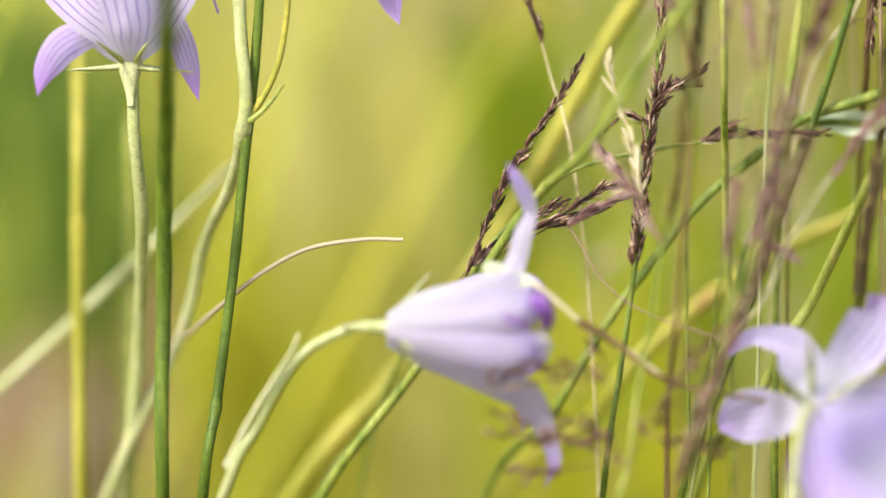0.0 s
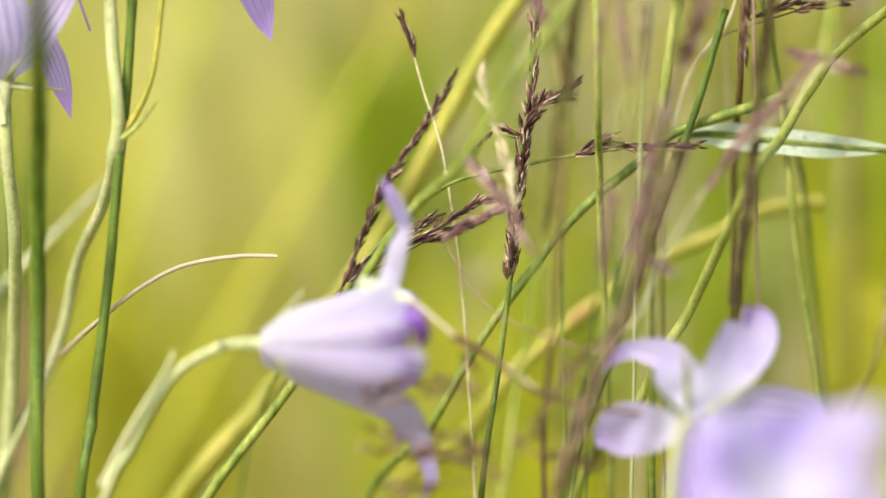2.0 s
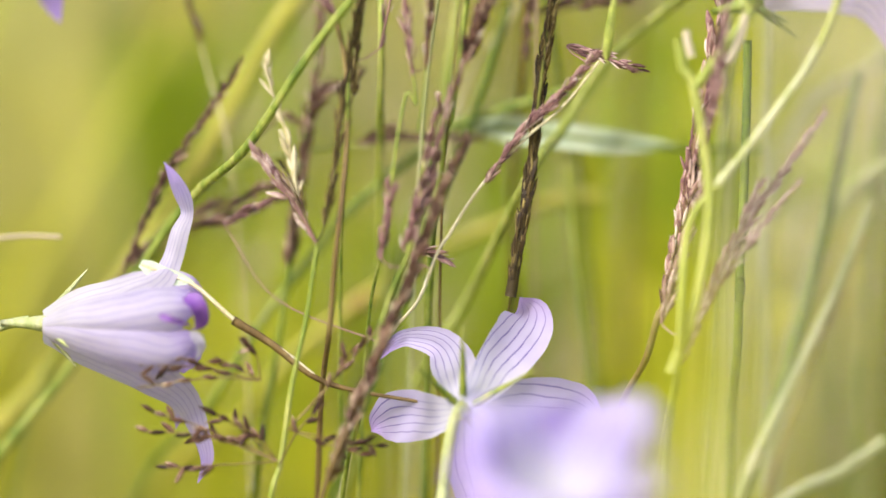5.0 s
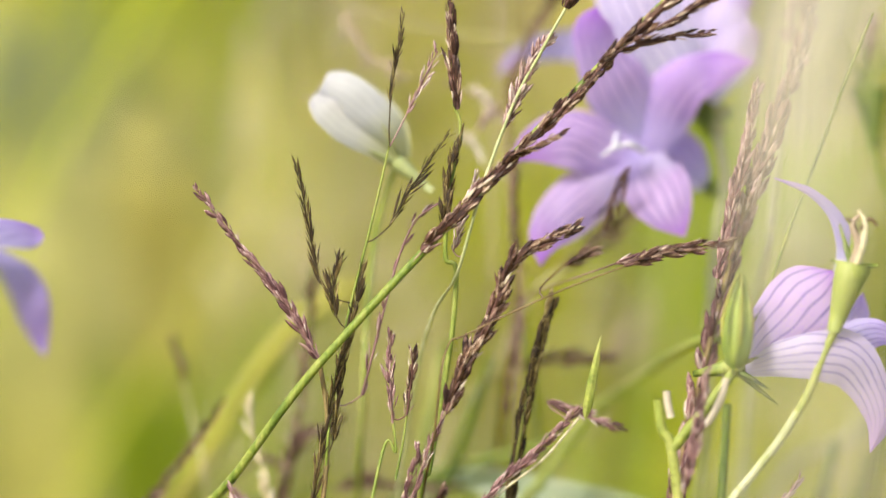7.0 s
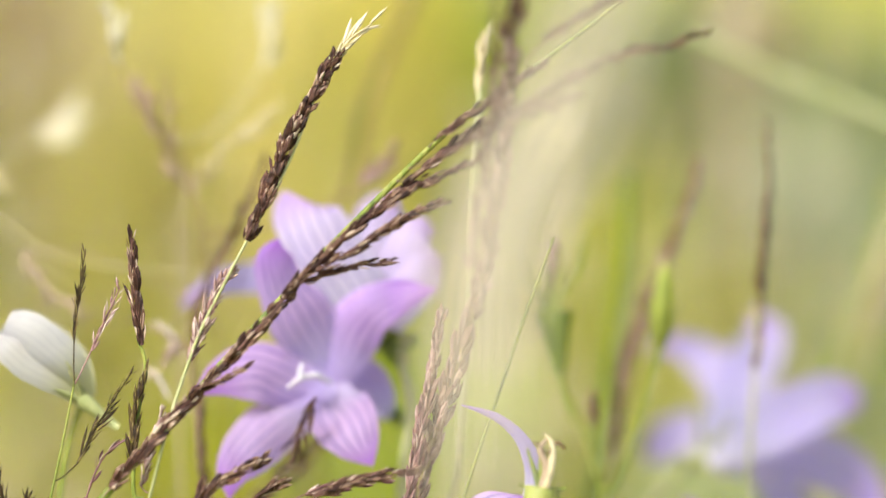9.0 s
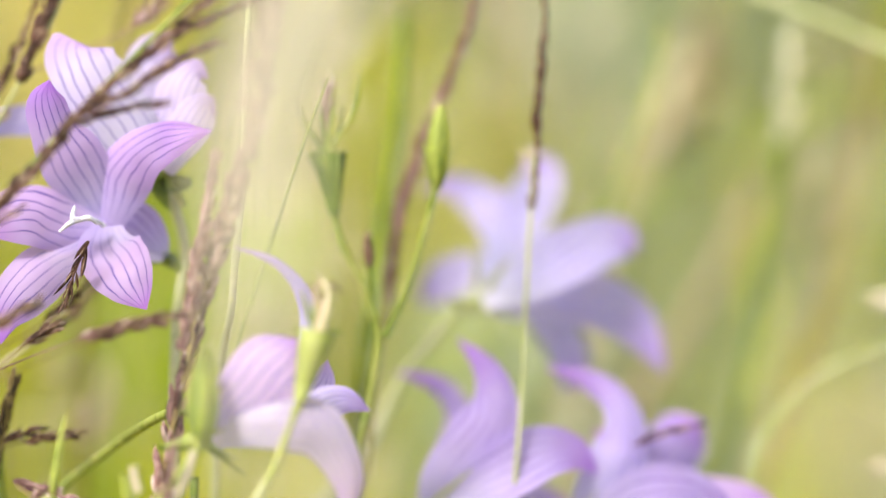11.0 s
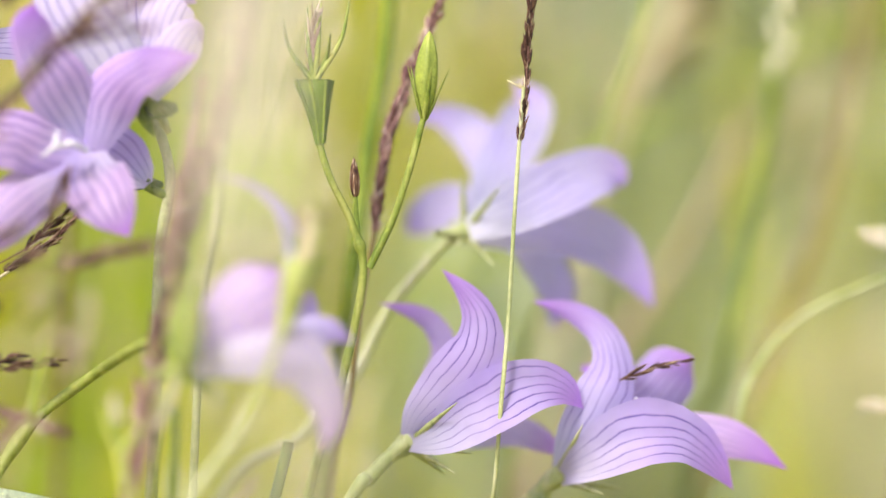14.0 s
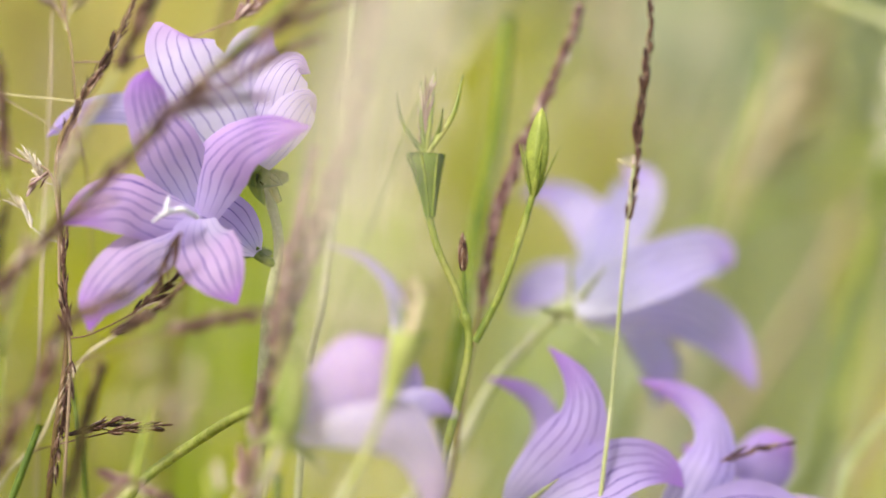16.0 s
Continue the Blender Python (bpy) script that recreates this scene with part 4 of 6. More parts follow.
stigma(bell, (17.6, 20), (14.5, 20.9), -13, [((13.3, 21), (13.6, 22.7)), ((13, 20.4), (11.5, 19.2)), ((15.6, 21.1), (16.7, 20.2))])
for tip in ((22.7, 26.3), (26.7, 22.0), (25.9, 25.6)):
    blade("sepal", [(29.8, 26.0), ((25.5, 25.4)), tip], -4, 2.2, DARKSTEM, f)
spike("spent_anther", [(15.5, 17.9), (13.6, 13.7), (12.1, 9.4)], -16, HUSK, f, 14, 3, 0.7, 0.3, 0.2, 0.3)

# wide flower that opens away, behind the rest
f = plant([(68.2, 9.2), (65.5, 7.1), (59.2, -0.5), (54.0, -10.1), (48.2, -17.0)], 20, 0.7, 0.75, PALESTEM, "wide lilac bellflower with six lobes, seen from behind")
bell = flower_head(f, (69, 9.3), 20, (0.75, 0.6, 0.02), 2.0, [(68.5, 17.4, -2), (73.9, 15.9, -7), (67.8, 6.9, -3), (73.3, 4.4, -4)], PALESTEM, 1.2)
petal_lobe(bell, [(70.1, 10.1, 6, 3.1), (73.5, 17.4, 10, 6.9), (76.6, 23.6, 14, 7.4), (77.9, 27, 16, 5.4), (75.6, 29.8, 18, 0)], 20, LILAC, cup=-0.2)
petal_lobe(bell, [(70.1, 10.5, 6, 3.1), (72.5, 16.3, 10, 5.8), (71.4, 20.9, 14, 6.2), (68.5, 23.8, 16, 5.1), (65.2, 25.2, 16, 3.1), (61.2, 24.7, 16, 0)], 20, LILAC, cup=-0.2)
petal_lobe(bell, [(71.6, 10.2, 8, 3.1), (68.5, 13.2, 14, 5.4), (64.9, 12.4, 18, 6), (62.7, 10.7, 20, 4.3), (61, 9, 22, 0)], 20, LILAC, cup=-0.2)
petal_lobe(bell, [(69.7, 9, 4, 3.1), (76.2, 9, 6, 5.4), (79.7, 5.2, 9, 5.8), (81.7, 1, 12, 5.1), (81, -3.7, 14, 0)], 20, LILAC, cup=-0.2)
petal_lobe(bell, [(69.5, 9, 0, 3.1), (75.4, 9.8, 1, 6.5), (82.3, 9.8, 4, 7.7), (88.1, 7.9, 6, 7.7), (91.9, 4.1, 7, 5.1), (94.8, -0.8, 7, 0)], 20, LILAC, cup=-0.3, turn=18)
petal_lobe(bell, [(69.5, 9.6, -2, 3.1), (74.7, 12.1, -3, 7.1), (80.8, 15, 0, 8), (86.2, 17.4, 4, 7.1), (89.4, 17.5, 6, 5.1), (90.8, 15.8, 7, 0)], 20, LILAC, cup=-0.3, turn=25)

# pair of flowers with upturned lobes
f = plant([(61.2, -19.2), (59.3, -20.8), (56.3, -23.9), (52.5, -28.9)], 8, 0.9, 0.9, PALESTEM, "lilac bellflower with dark veins and curled lobes")
bell = flower_head(f, (61.2, -19.5), 9, (0.72, 0.05, 0.55), 2.1, [(68.6, -13.3, -9), (68.2, -23.6, -5), (70.7, -20.8, -7), (66.7, -23.7, -2)], PALESTEM, 1.1)
petal_lobe(bell, [(62.1, -17.8, 6, 3.1), (65.1, -11.7, 8, 4.6), (66.4, -7.1, 9, 3.8), (65.1, -3.6, 9, 3.2), (62.3, -1.6, 8, 2.3), (57.4, -0.3, 7, 0)], 9, VIOLET, cup=0.3)
petal_lobe(bell, [(63.2, -19.3, 5, 2.3), (70.1, -17.8, 7, 4.6), (75.5, -17.4, 8, 4.5), (79.7, -18.9, 8, 3.2), (82.8, -21.2, 7, 0)], 9, VIOLET, cup=0.3)
petal_lobe(bell, [(61.1, -19, 0, 1.8), (63.1, -15.3, -4, 5.4), (67.4, -10.7, -6, 8.2), (70.7, -6.3, -6, 7.5), (70.9, -2.1, -4, 5.1), (69, 1.3, -2, 2.8), (65.9, 4.3, 0, 0)], 9, VIOLET, cup=0.35, turn=10)
petal_lobe(bell, [(61.5, -19.6, -1, 1.8), (66.7, -17.6, -6, 6.5), (72.4, -14.1, -8, 8.6), (78.1, -11.5, -7, 7.4), (82.4, -11.8, -5, 4.6), (85.3, -14.5, -3, 0)], 9, VIOLET, cup=-0.3, turn=20)
f = plant([(81.1, -23.3), (79.6, -26.4), (76.2, -31.8)], 12, 0.9, 0.9, PALESTEM, "violet bellflower opening sideways with a white stigma")
bell = flower_head(f, (81.5, -24), 11, (0.76, -0.34, 0.55), 2.1, [(85.4, -16.2, -7), (82.4, -16.2, 4), (88.5, -26.2, -5), (90.8, -25.4, -2)], PALESTEM, 1.1)
petal_lobe(bell, [(83.1, -22.4, 8, 3.1), (90, -17, 8, 6.2), (94.8, -12.6, 8, 8.6), (97.7, -9, 7, 7.4), (100.1, -7.2, 6, 0)], 11, VIOLET, cup=0.4, turn=-10)
petal_lobe(bell, [(84.7, -22.4, 4, 3.1), (93.1, -19.3, 3, 4.6), (100, -17.8, 1, 6), (106.9, -18.9, 0, 4.8), (113.2, -22.6, 0, 0)], 11, ORCHID, cup=0.35, turn=12)
petal_lobe(bell, [(81.8, -23.7, 0, 1.8), (84.5, -18.5, -3, 6.2), (87.9, -13, -5, 8), (89.3, -8.4, -3, 6), (87.7, -4.1, 0, 4.3), (83.5, -1.3, 2, 2.9), (78.2, 0.1, 3, 0)], 11, VIOLET, cup=0.4)
petal_lobe(bell, [(89, -13.6, 1, 2.8), (87, -10.1, 3, 4), (84.8, -8.7, 5, 0)], 11, ORCHID, cup=0.3)
petal_lobe(bell, [(82.1, -24.2, -1, 1.8), (87.7, -20.4, -7, 7.4), (93.9, -17.8, -9, 9.2), (99.2, -18.5, -8, 7.1), (102.9, -21.4, -6, 4.3), (105.8, -25.4, -4, 0)], 11, VIOLET, cup=-0.35, turn=18)
stigma(bell, (91.2, -16.6), (92.9, -14.5), 7, [((92.3, -13.9), (92.5, -13)), ((94.2, -14.3), (96, -14.8)), ((94.6, -15.1), (96.2, -16.6))])
spike("spent_anther", [(90.2, -10.6), (94.4, -9.1), (100.7, -7.6)], 4, HUSK, f, 16, 2.4, 0.5, 0.2, 0.12, 0.5)

# seed cup and bud on a forked stem
f = plant([(49.1, 21.3), (50.6, 16.6), (53.9, 9.7), (55.3, 4.0), (54.0, -4.4), (52.0, -13.6)], 0, 0.45, 0.65, STEM, "forked stem with a green seed cup and a bud", knots=(0.3,))
bm = bmesh.new()
tube_into(bm, [place(*p, 0) for p in ((49.2, 21.1), (49.0, 23.8), (48.6, 27.3), (48.3, 29.4), (48.3, 30.0))], [0.0005, 0.0010, 0.0017, 0.0023, 0.0020], 20, 0.16)
cup_part = part("seed_cup", bm, CUP, f, "green funnel-shaped seed cup")
for turn in range(7):
    way = RIGHT * math.cos(turn * 0.9) + AHEAD * math.sin(turn * 0.9)
    tube("rib", [place(*p, 0) + way * r for p, r in (((49.2, 21.3), 0.0006), ((49.0, 23.8), 0.0010), ((48.6, 27.3), 0.0018), ((48.2, 29.9), 0.0026))], 0.16, 0.26, CUP, cup_part)
for tip in ((53.0, 40.8, 0), (44.1, 38.0, -2), (47.3, 39.7, 3), (49.1, 41.4, 4), (50.5, 36.1, -3)):
    m_ = (((48.3, 29.6)[0] + tip[0]) / 2 + (tip[0] - (48.3, 29.6)[0]) * 0.25, ((48.3, 29.6)[1] + tip[1]) / 2)
    tube("sepal", at_depth([(48.3, 29.6), m_, tip], 0), 0.45, 0.1, STEM, cup_part)
spike("withered_petal", [(48.4, 30.0), (47.9, 35.3), (48.6, 39.1)], 0, ROSE, f, 14, 3, 0.6, 0.2, 0.25, 0.4)
branch([(63.2, 24.9), (61.5, 18.6), (59.1, 10.9), (56.1, 4.4)], 0, 0.4, 0.5, STEM, f)
bud(f, (63.3, 24.6), (64.0, 36.8), 0, 3.1, LIMESTEM, 1.1, True, "bud", "pale green closed bud")
branch([(54.0, 14.3), (54.2, 11.7), (54.5, 8.6)], 0, 0.25, 0.3, STEM, f)
bud(f, (54.1, 13.9), (53.8, 19.5), 0, 1.4, HUSK, 0.8, False, "bud", "tiny brown bud")

# white bud among the grasses
f = plant([(-17.0, 17.0), (-18.5, 12.7), (-19.6, 7.2), (-20.3, -3.8), (-20.7, -19.5)], -12, 0.35, 0.5, STEM, "white closed bellflower bud on a thin stem")
bell = flower_head(f, (-16.2, 17.2), -16, (-0.75, 0, 0.6), 1.7, [(-21.1, 19.3, -3), (-19.2, 23.3, -4), (-22.3, 20.8, 3)], PALESTEM, 1.6)
petal_lobe(bell, [(-16.1, 17.8, 2, 2.8), (-19.2, 22.5, 5, 6.9), (-24, 25.7, 5, 7.7), (-26.4, 27.2, 4, 6.6), (-27.7, 28.1, 3, 4.6)], -16, WHITE, ruffle=0.2)
petal_lobe(bell, [(-16.4, 17.4, 0, 2), (-19.7, 20.3, -2, 4.2), (-23.9, 22.8, -3, 5.1), (-26.6, 25.1, -3, 4.8), (-28.2, 26.7, -1, 3.1)], -16, WHITE, cup=0.4, turn=-14, ruffle=0.2)
petal_lobe(bell, [(-16.1, 17.8, 0, 2), (-18.7, 21.9, -3, 5.4), (-22.4, 25.4, -4, 6), (-25.2, 27.2, -3, 5.7), (-27.4, 28.2, -2, 3.5)], -16, WHITE, cup=0.4, turn=12, ruffle=0.2)

# ---- grasses of the open stretch ----
g = grass([(-108.3, -1.0, 12), (-108.9, -13.4, 8), (-109.5, -28.8), (-110.2, -51.9), (-110.7, -73.7)], 16, 0.8, 0.9, OCHRE, "ochre grass stalk, upright", knots=(0.35,))
g = grass([(-95.8, 5.5, -60), (-96.4, -6.1, -42), (-97.3, -21.5, -12), (-98.3, -44.6, 0), (-99.5, -74.1, 2)], -14, 1.2, 0.72, DARKSTEM, "spotted green grass stalk, upright", knots=(0.2,))
g = grass([(-82.9, 2.6), (-85.2, -18.1), (-87.9, -37.3), (-91.4, -60.3), (-94.0, -74.3)], -9, 0.62, 0.68, DARKSTEM, "dark green upright grass stalk")
g = grass([(-65.4, -40.1), (-71.0, -39.9), (-78.4, -40.9), (-84.2, -43.6), (-88.6, -46.7), (-94.2, -51.4, 12), (-97.8, -55.5, 24), (-105.0, -73.0, 36)], -6, 0.25, 0.35, TAN, "thin dry straw thread, kinked")
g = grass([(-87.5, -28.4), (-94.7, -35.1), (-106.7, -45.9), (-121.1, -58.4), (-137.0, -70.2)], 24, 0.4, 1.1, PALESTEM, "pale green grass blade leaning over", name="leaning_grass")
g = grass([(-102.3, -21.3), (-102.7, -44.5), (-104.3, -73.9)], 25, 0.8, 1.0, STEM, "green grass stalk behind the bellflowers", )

# leaning ochre stalk with a brown head
g = grass([(-22.4, 0.4), (-32.7, -8.5), (-48.3, -33.4), (-65.4, -56.7), (-81.6, -74.8)], 22, 1.1, 1.5, OCHRE, "leaning ochre grass stalk")
g = grass([(-57.7, -46.6), (-63.5, -56.8), (-72.0, -67.2), (-78.1, -74.9)], 8, 0.5, 0.75, OLIVESTEM, "leaning brown grass with slim heads")
spike("spike", [(-56.6, -44.7), (-51.4, -33.3), (-48.1, -28.0), (-43.7, -22.0), (-39.8, -16.1)], -8, HUSK, g, 46, 2.2, 0.75, 0.2)
spike("spike", [(-56.1, -43.9), (-52.5, -41.0), (-47.3, -37.7), (-43.2, -35.3)], -5, HUSK, g, 26, 2.2, 0.8, 0.2)
spike("spike", [(-47.8, -39.2), (-43.1, -37.1), (-38.3, -34.2), (-36.6, -33.7)], -5, HUSK, g, 22, 2.6, 0.75, 0.2)
spike("spike", [(-45.5, -39.1), (-40.8, -37.5), (-34.5, -35.1)], -5, HUSK, g, 18, 2.6, 0.75, 0.2)

# dark compound head
g = grass([(-28.1, 2.9), (-29.6, -17.1), (-32.0, -30.1), (-33.8, -44.0), (-36.0, -57.8), (-39.3, -76.4)], -3, 0.3, 0.45, STEM, "tall grass with a dark brown compound head")
spike("spike", [(-33.8, -44.7), (-32.7, -37.1), (-31.3, -27.9), (-29.6, -17.9), (-28.7, -7.9), (-27.9, 1.4)], -3, HUSK, g, 120, 2.6, 1.0, 0.22)
spike("spike", [(-31.0, -24.0), (-28.6, -21.0), (-25.8, -19.6), (-23.8, -17.9)], -4, HUSK, g, 26, 2.6, 0.9, 0.3)
spike("spike", [(-31.4, -25.2), (-34.5, -23.9), (-38.8, -27.2)], -3, HUSK, g, 12, 2.2, 0.6, 0.2)
spike("spike", [(-32.6, -35.1), (-33.6, -27.8), (-35.9, -20.0), (-36.7, -15.9)], -14, STRAW, g, 14, 3.0, 0.9, 0.2)
spike("spike", [(-32.4, -35.5), (-35.9, -31.5), (-38.3, -28.5)], -14, PLUM, g, 10, 2.6, 0.9, 0.2)
spike("spike", [(-45.5, -13.8), (-46.0, -11.1), (-47.0, -8.0)], 2, HUSK, g, 10, 2.6, 0.7, 0.2, joined=False)
branch([(-45.5, -13.4), (-44.3, -18.9), (-42.0, -28.2), (-40.2, -48.0), (-39.8, -76.0)], 2, 0.12, 0.16, STRAW, g)

g = grass([(-24.2, -28.0), (-29.6, -28.8), (-42.1, -31.5), (-50.9, -38.7), (-57.4, -47.7)], 0, 0.2, 0.35, STEM, "thin grass with a level brown head")
spike("spike", [(-24.6, -28.0), (-19.5, -27.1), (-13.4, -27.4), (-7.0, -27.4)], 0, HUSK, g, 34, 2.8, 0.7, 0.16)
spike("spike", [(-23.8, -27.8), (-20.3, -26.1), (-16.4, -26.9)], 0, HUSK, g, 12, 2.6, 0.6, 0.16)
g = grass([(5.4, -21.1), (-4.0, -23.5), (-11.0, -25.7), (-15.8, -29.4), (-27.7, -39.6), (-44.0, -62.1)], 4, 0.7, 0.4, STEM, "bent green grass leaf", name="leaning_grass")
g = grass([(31.8, -29.7), (19.5, -29.3), (5.0, -27.5), (-8.0, -25.9), (-10.9, -30.1), (-15.8, -42.1), (-29.2, -78.4)], 6, 0.3, 0.7, STEM, "green stalk with a pale folded leaf")
blade("leaf", [(-8.6, -25.6), (1.2, -26.9), (10.3, -28.2), (20.3, -29.1)], 6, 3.6, PALEBLADE, g, "pale grey-green leaf", 0.15)
g = grass([(-2.8, -9.0), (-7.6, -22.6), (-13.2, -36.9), (-19.9, -54.2), (-29.2, -78.4)], 2, 0.45, 0.6, DARKSTEM, "slim dark green grass stalk")
g = grass([(-9.3, -7.1), (-12.6, -25.4), (-15.0, -34.5), (-20.0, -49.6)], 8, 0.7, 0.7, STEM, "green grass stalk among brown heads")
g = grass([(3.0, -10.1), (4.6, -27.9), (5.7, -43.3), (7.9, -65.7), (9.8, -80.5)], 8, 0.45, 0.55, STEM, "thin yellow-green upright grass stalk")
g = grass([(45.2, -19.3), (40.4, -39.8), (35.6, -57.2), (27.0, -81.5)], 2, 0.7, 0.75, DARKSTEM, "dark green leaning grass stalk")
g = grass([(46.7, -37.0), (41.5, -49.1), (34.5, -63.3), (27.2, -78.2)], 0, 0.5, 0.9, PALESTEM, "pale green leaning stalk")
g = grass([(45.7, -41.6), (36.9, -61.9), (30.1, -81.6)], 6, 0.4, 0.5, OCHRE, "thin ochre leaning grass stalk")
g = grass([(48.0, -70.1), (41.6, -74.4), (30.5, -80.7)], 0, 0.9, 0.7, PALESTEM, "pale blade crossing low", name="leaning_grass")
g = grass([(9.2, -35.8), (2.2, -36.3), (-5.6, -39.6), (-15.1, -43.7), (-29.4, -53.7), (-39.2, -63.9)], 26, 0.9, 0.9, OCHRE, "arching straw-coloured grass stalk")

# plum head in front
g = grass([(-9.1, -28.0), (-15.9, -43.2), (-20.6, -54.5), (-25.3, -65.1), (-29.9, -76.7)], -36, 0.2, 0.5, BROWN, "brown grass stalk close by")
spike("spike", [(-28.8, -74.5), (-25.3, -65.1), (-20.6, -54.5), (-15.9, -43.2), (-12.8, -34.9), (-8.9, -27.5)], -36, HUSK, g, 150, 2.6, 1.0, 0.2, 0.3)

# tall dark head
g = grass([(5.4, -0.6), (3.3, -10.2), (2.7, -10.8), (0.4, -26.7), (-3.1, -48.7, 10), (-5.9, -58.0, 22), (-10.1, -79.4, 26)], -24, 0.2, 0.4, OLIVESTEM, "grass with a long dark head")
spike("spike", [(-3.4, -49.4), (-1.9, -41.1), (0.2, -29.0), (1.4, -19.1), (3.1, -9.3), (5.3, -0.8)], -24, DUSK, g, 160, 3.0, 1.6, 0.07, 0.8)

# ---- loose panicle by the bell ----
g = grass([(-29.9, -41.5), (-31.5, -51.3), (-34.0, -61.9), (-35.6, -71.8), (-37.6, -80.1)], -30, 0.28, 0.4, STEM, "loose open grass panicle with brown husks")
spike("spike", [(-28.9, -39.2), (-27.5, -31.7), (-25.9, -21.1), (-24.6, -13.5), (-22.9, -6.0)], -30, DUSK, g, 70, 2.6, 0.7, 0.2)
spike("spike", [(-29.9, -41.9), (-32.9, -36.2), (-36.2, -32.3), (-39.2, -27.7)], -29, ROSE, g, 9, 2.4, 0.9, 0.4)
spike("spike", [(-32.1, -36.2), (-33.6, -32.4), (-34.7, -30.1)], -29, DUSK, g, 6, 2.6, 0.7, 0.3)
rnd = random.Random(11)


def loose_twig(start, end, count, d, parent):
    """A hair-thin twig with single husks on short stalks."""
    mid = ((start[0] + end[0]) / 2 + rnd.uniform(-2, 2), (start[1] + end[1]) / 2 + rnd.uniform(-1, 2))
    line = curve_through(at_depth([start, mid, end], d), 8)
    bm = bmesh.new()
    tube_into(bm, line, [0.00011] * len(line), 5)
    twig = part("twig", bm, BROWN, parent)
    n = len(line)
    for k in range(count):
        i = int(n * (0.45 + 0.55 * (k + 0.5) / count)) - 1
        q = line[i]
        t = (line[min(i + 1, n - 1)] - line[i - 1]).normalized()
        way = (t + Vector((rnd.uniform(-0.8, 0.8), rnd.uniform(-0.5, 0.5), rnd.uniform(-0.6, 0.6)))).normalized()
        husk_at(q, way, rnd.uniform(2.0, 3.0), 0.8, HUSK, twig, rnd)


for end in ((-54.8, -57.9), (-55.2, -61.1), (-50.9, -56.4), (-44.5, -56.9), (-39.9, -55.8)):
    loose_twig((-38.1, -60.4), end, 4, -31, g)
for end in ((-53.7, -64.3), (-54.9, -67.0), (-51.5, -72.3), (-47.7, -67.8), (-44.6, -64.8), (-40.5, -67.9)):
    loose_twig((-36.0, -71.6), end, 6, -31, g)
for end in ((-21.3, -53.0), (-25.2, -56.0), (-21.9, -69.7), (-23.8, -71.1)):
    loose_twig((-34.4, -67.2), end, 5, -31, g)
loose_twig((-35.6, -71.8), (-29.0, -63.5), 4, -31, g)

# withered leaf tip between bell and panicle
g = grass([(-54.2, -44.1), (-50.8, -45.6), (-46.9, -47.2), (-41.0, -52.5), (-35.8, -55.8), (-30.9, -59.8)], -25, 0.25, 0.32, STRAW, "withered leaf, pale with a rust-brown end", name="withered_leaf", root=False)
blade("leaf", [(-54.4, -43.9), (-50.8, -45.8), (-47.0, -46.6)], -25, 2.2, PALEBLADE, g)
branch([(-41.8, -52.0), (-36.5, -55.4), (-30.8, -60.0), (-25.2, -62.0), (-16.2, -63.7)], -25, 0.55, 0.2, BROWN, g)

# ---- grasses of the middle stretch ----
g = grass([(-26.8, -10.3), (-25.4, -18.1), (-25.6, -27.5), (-28.1, -49.9)], -30, 0.3, 0.4, BROWN, "grass with a slim plum head leaning over")
spike("spike", [(-27.1, -9.9), (-31.4, -2.9), (-37.0, 4.0), (-45.1, 13.7)], -30, PLUM, g, 60, 2.4, 0.9, 0.18)

g = grass([(60.2, 74.7), (50.1, 66.8), (39.1, 59.0), (32.8, 53.9), (20.3, 41.7), (12.5, 33.5), (-4.0, 15.4), (-27.2, -11.1), (-39.3, -27.9, 6), (-48.1, -36.2, 20), (-64.2, -57.9, 30), (-78.2, -75.6, 34)], -32, 0.25, 0.75, STEM, "long leaning green grass with a purple-brown head", knots=(0.62,))
spike("spike", [(-13.0, 5.4), (-4.0, 15.4), (5.4, 25.2), (12.5, 33.1)], -33, HUSK, g, 56, 2.6, 1.4, 0.16, 0.45)
spike("spike", [(10.9, 32.3), (18.7, 39.4), (26.6, 46.0), (33.6, 51.9), (38.9, 56.2)], -34, HUSK, g, 90, 2.6, 1.05, 0.15, 0.3)
spike("spike", [(15.6, 35.4), (23.4, 40.1), (28.1, 42.9), (33.5, 45.2)], -35, HUSK, g, 45, 2.4, 0.95, 0.15)
spike("spike", [(14.0, 33.9), (19.5, 35.8), (26.2, 36.9)], -33, HUSK, g, 25, 2.2, 0.7, 0.13)
spike("spike", [(25.0, 44.1), (31.3, 48.0), (38.9, 51.0)], -36, HUSK, g, 30, 2.4, 0.8, 0.13)
spike("spike", [(32.0, 53.6), (36.7, 57.0), (43.8, 62.1), (47.3, 64.3)], -36, HUSK, g, 32, 2.4, 0.8, 0.13)
spike("spike", [(34.4, 51.9), (42.2, 57.0), (50.1, 61.7), (57.9, 65.4), (64.2, 66.4), (69.7, 68.8)], -50, HUSK, g, 46, 2.6, 0.8, 0.22)
spike("spike", [(36.7, 53.5), (43.8, 57.0), (52.8, 60.1)], -48, PLUM, g, 24, 2.6, 0.7, 0.22)
spike("spike", [(46.9, 67.2), (54.8, 71.9), (61.8, 75.0), (70.4, 77.8)], -46, HUSK, g, 40, 2.6, 0.7, 0.22)
spike("spike", [(-1.2, 19.0), (2.3, 20.5), (6.0, 22.5)], -34, HUSK, g, 10, 2.2, 0.7, 0.2)

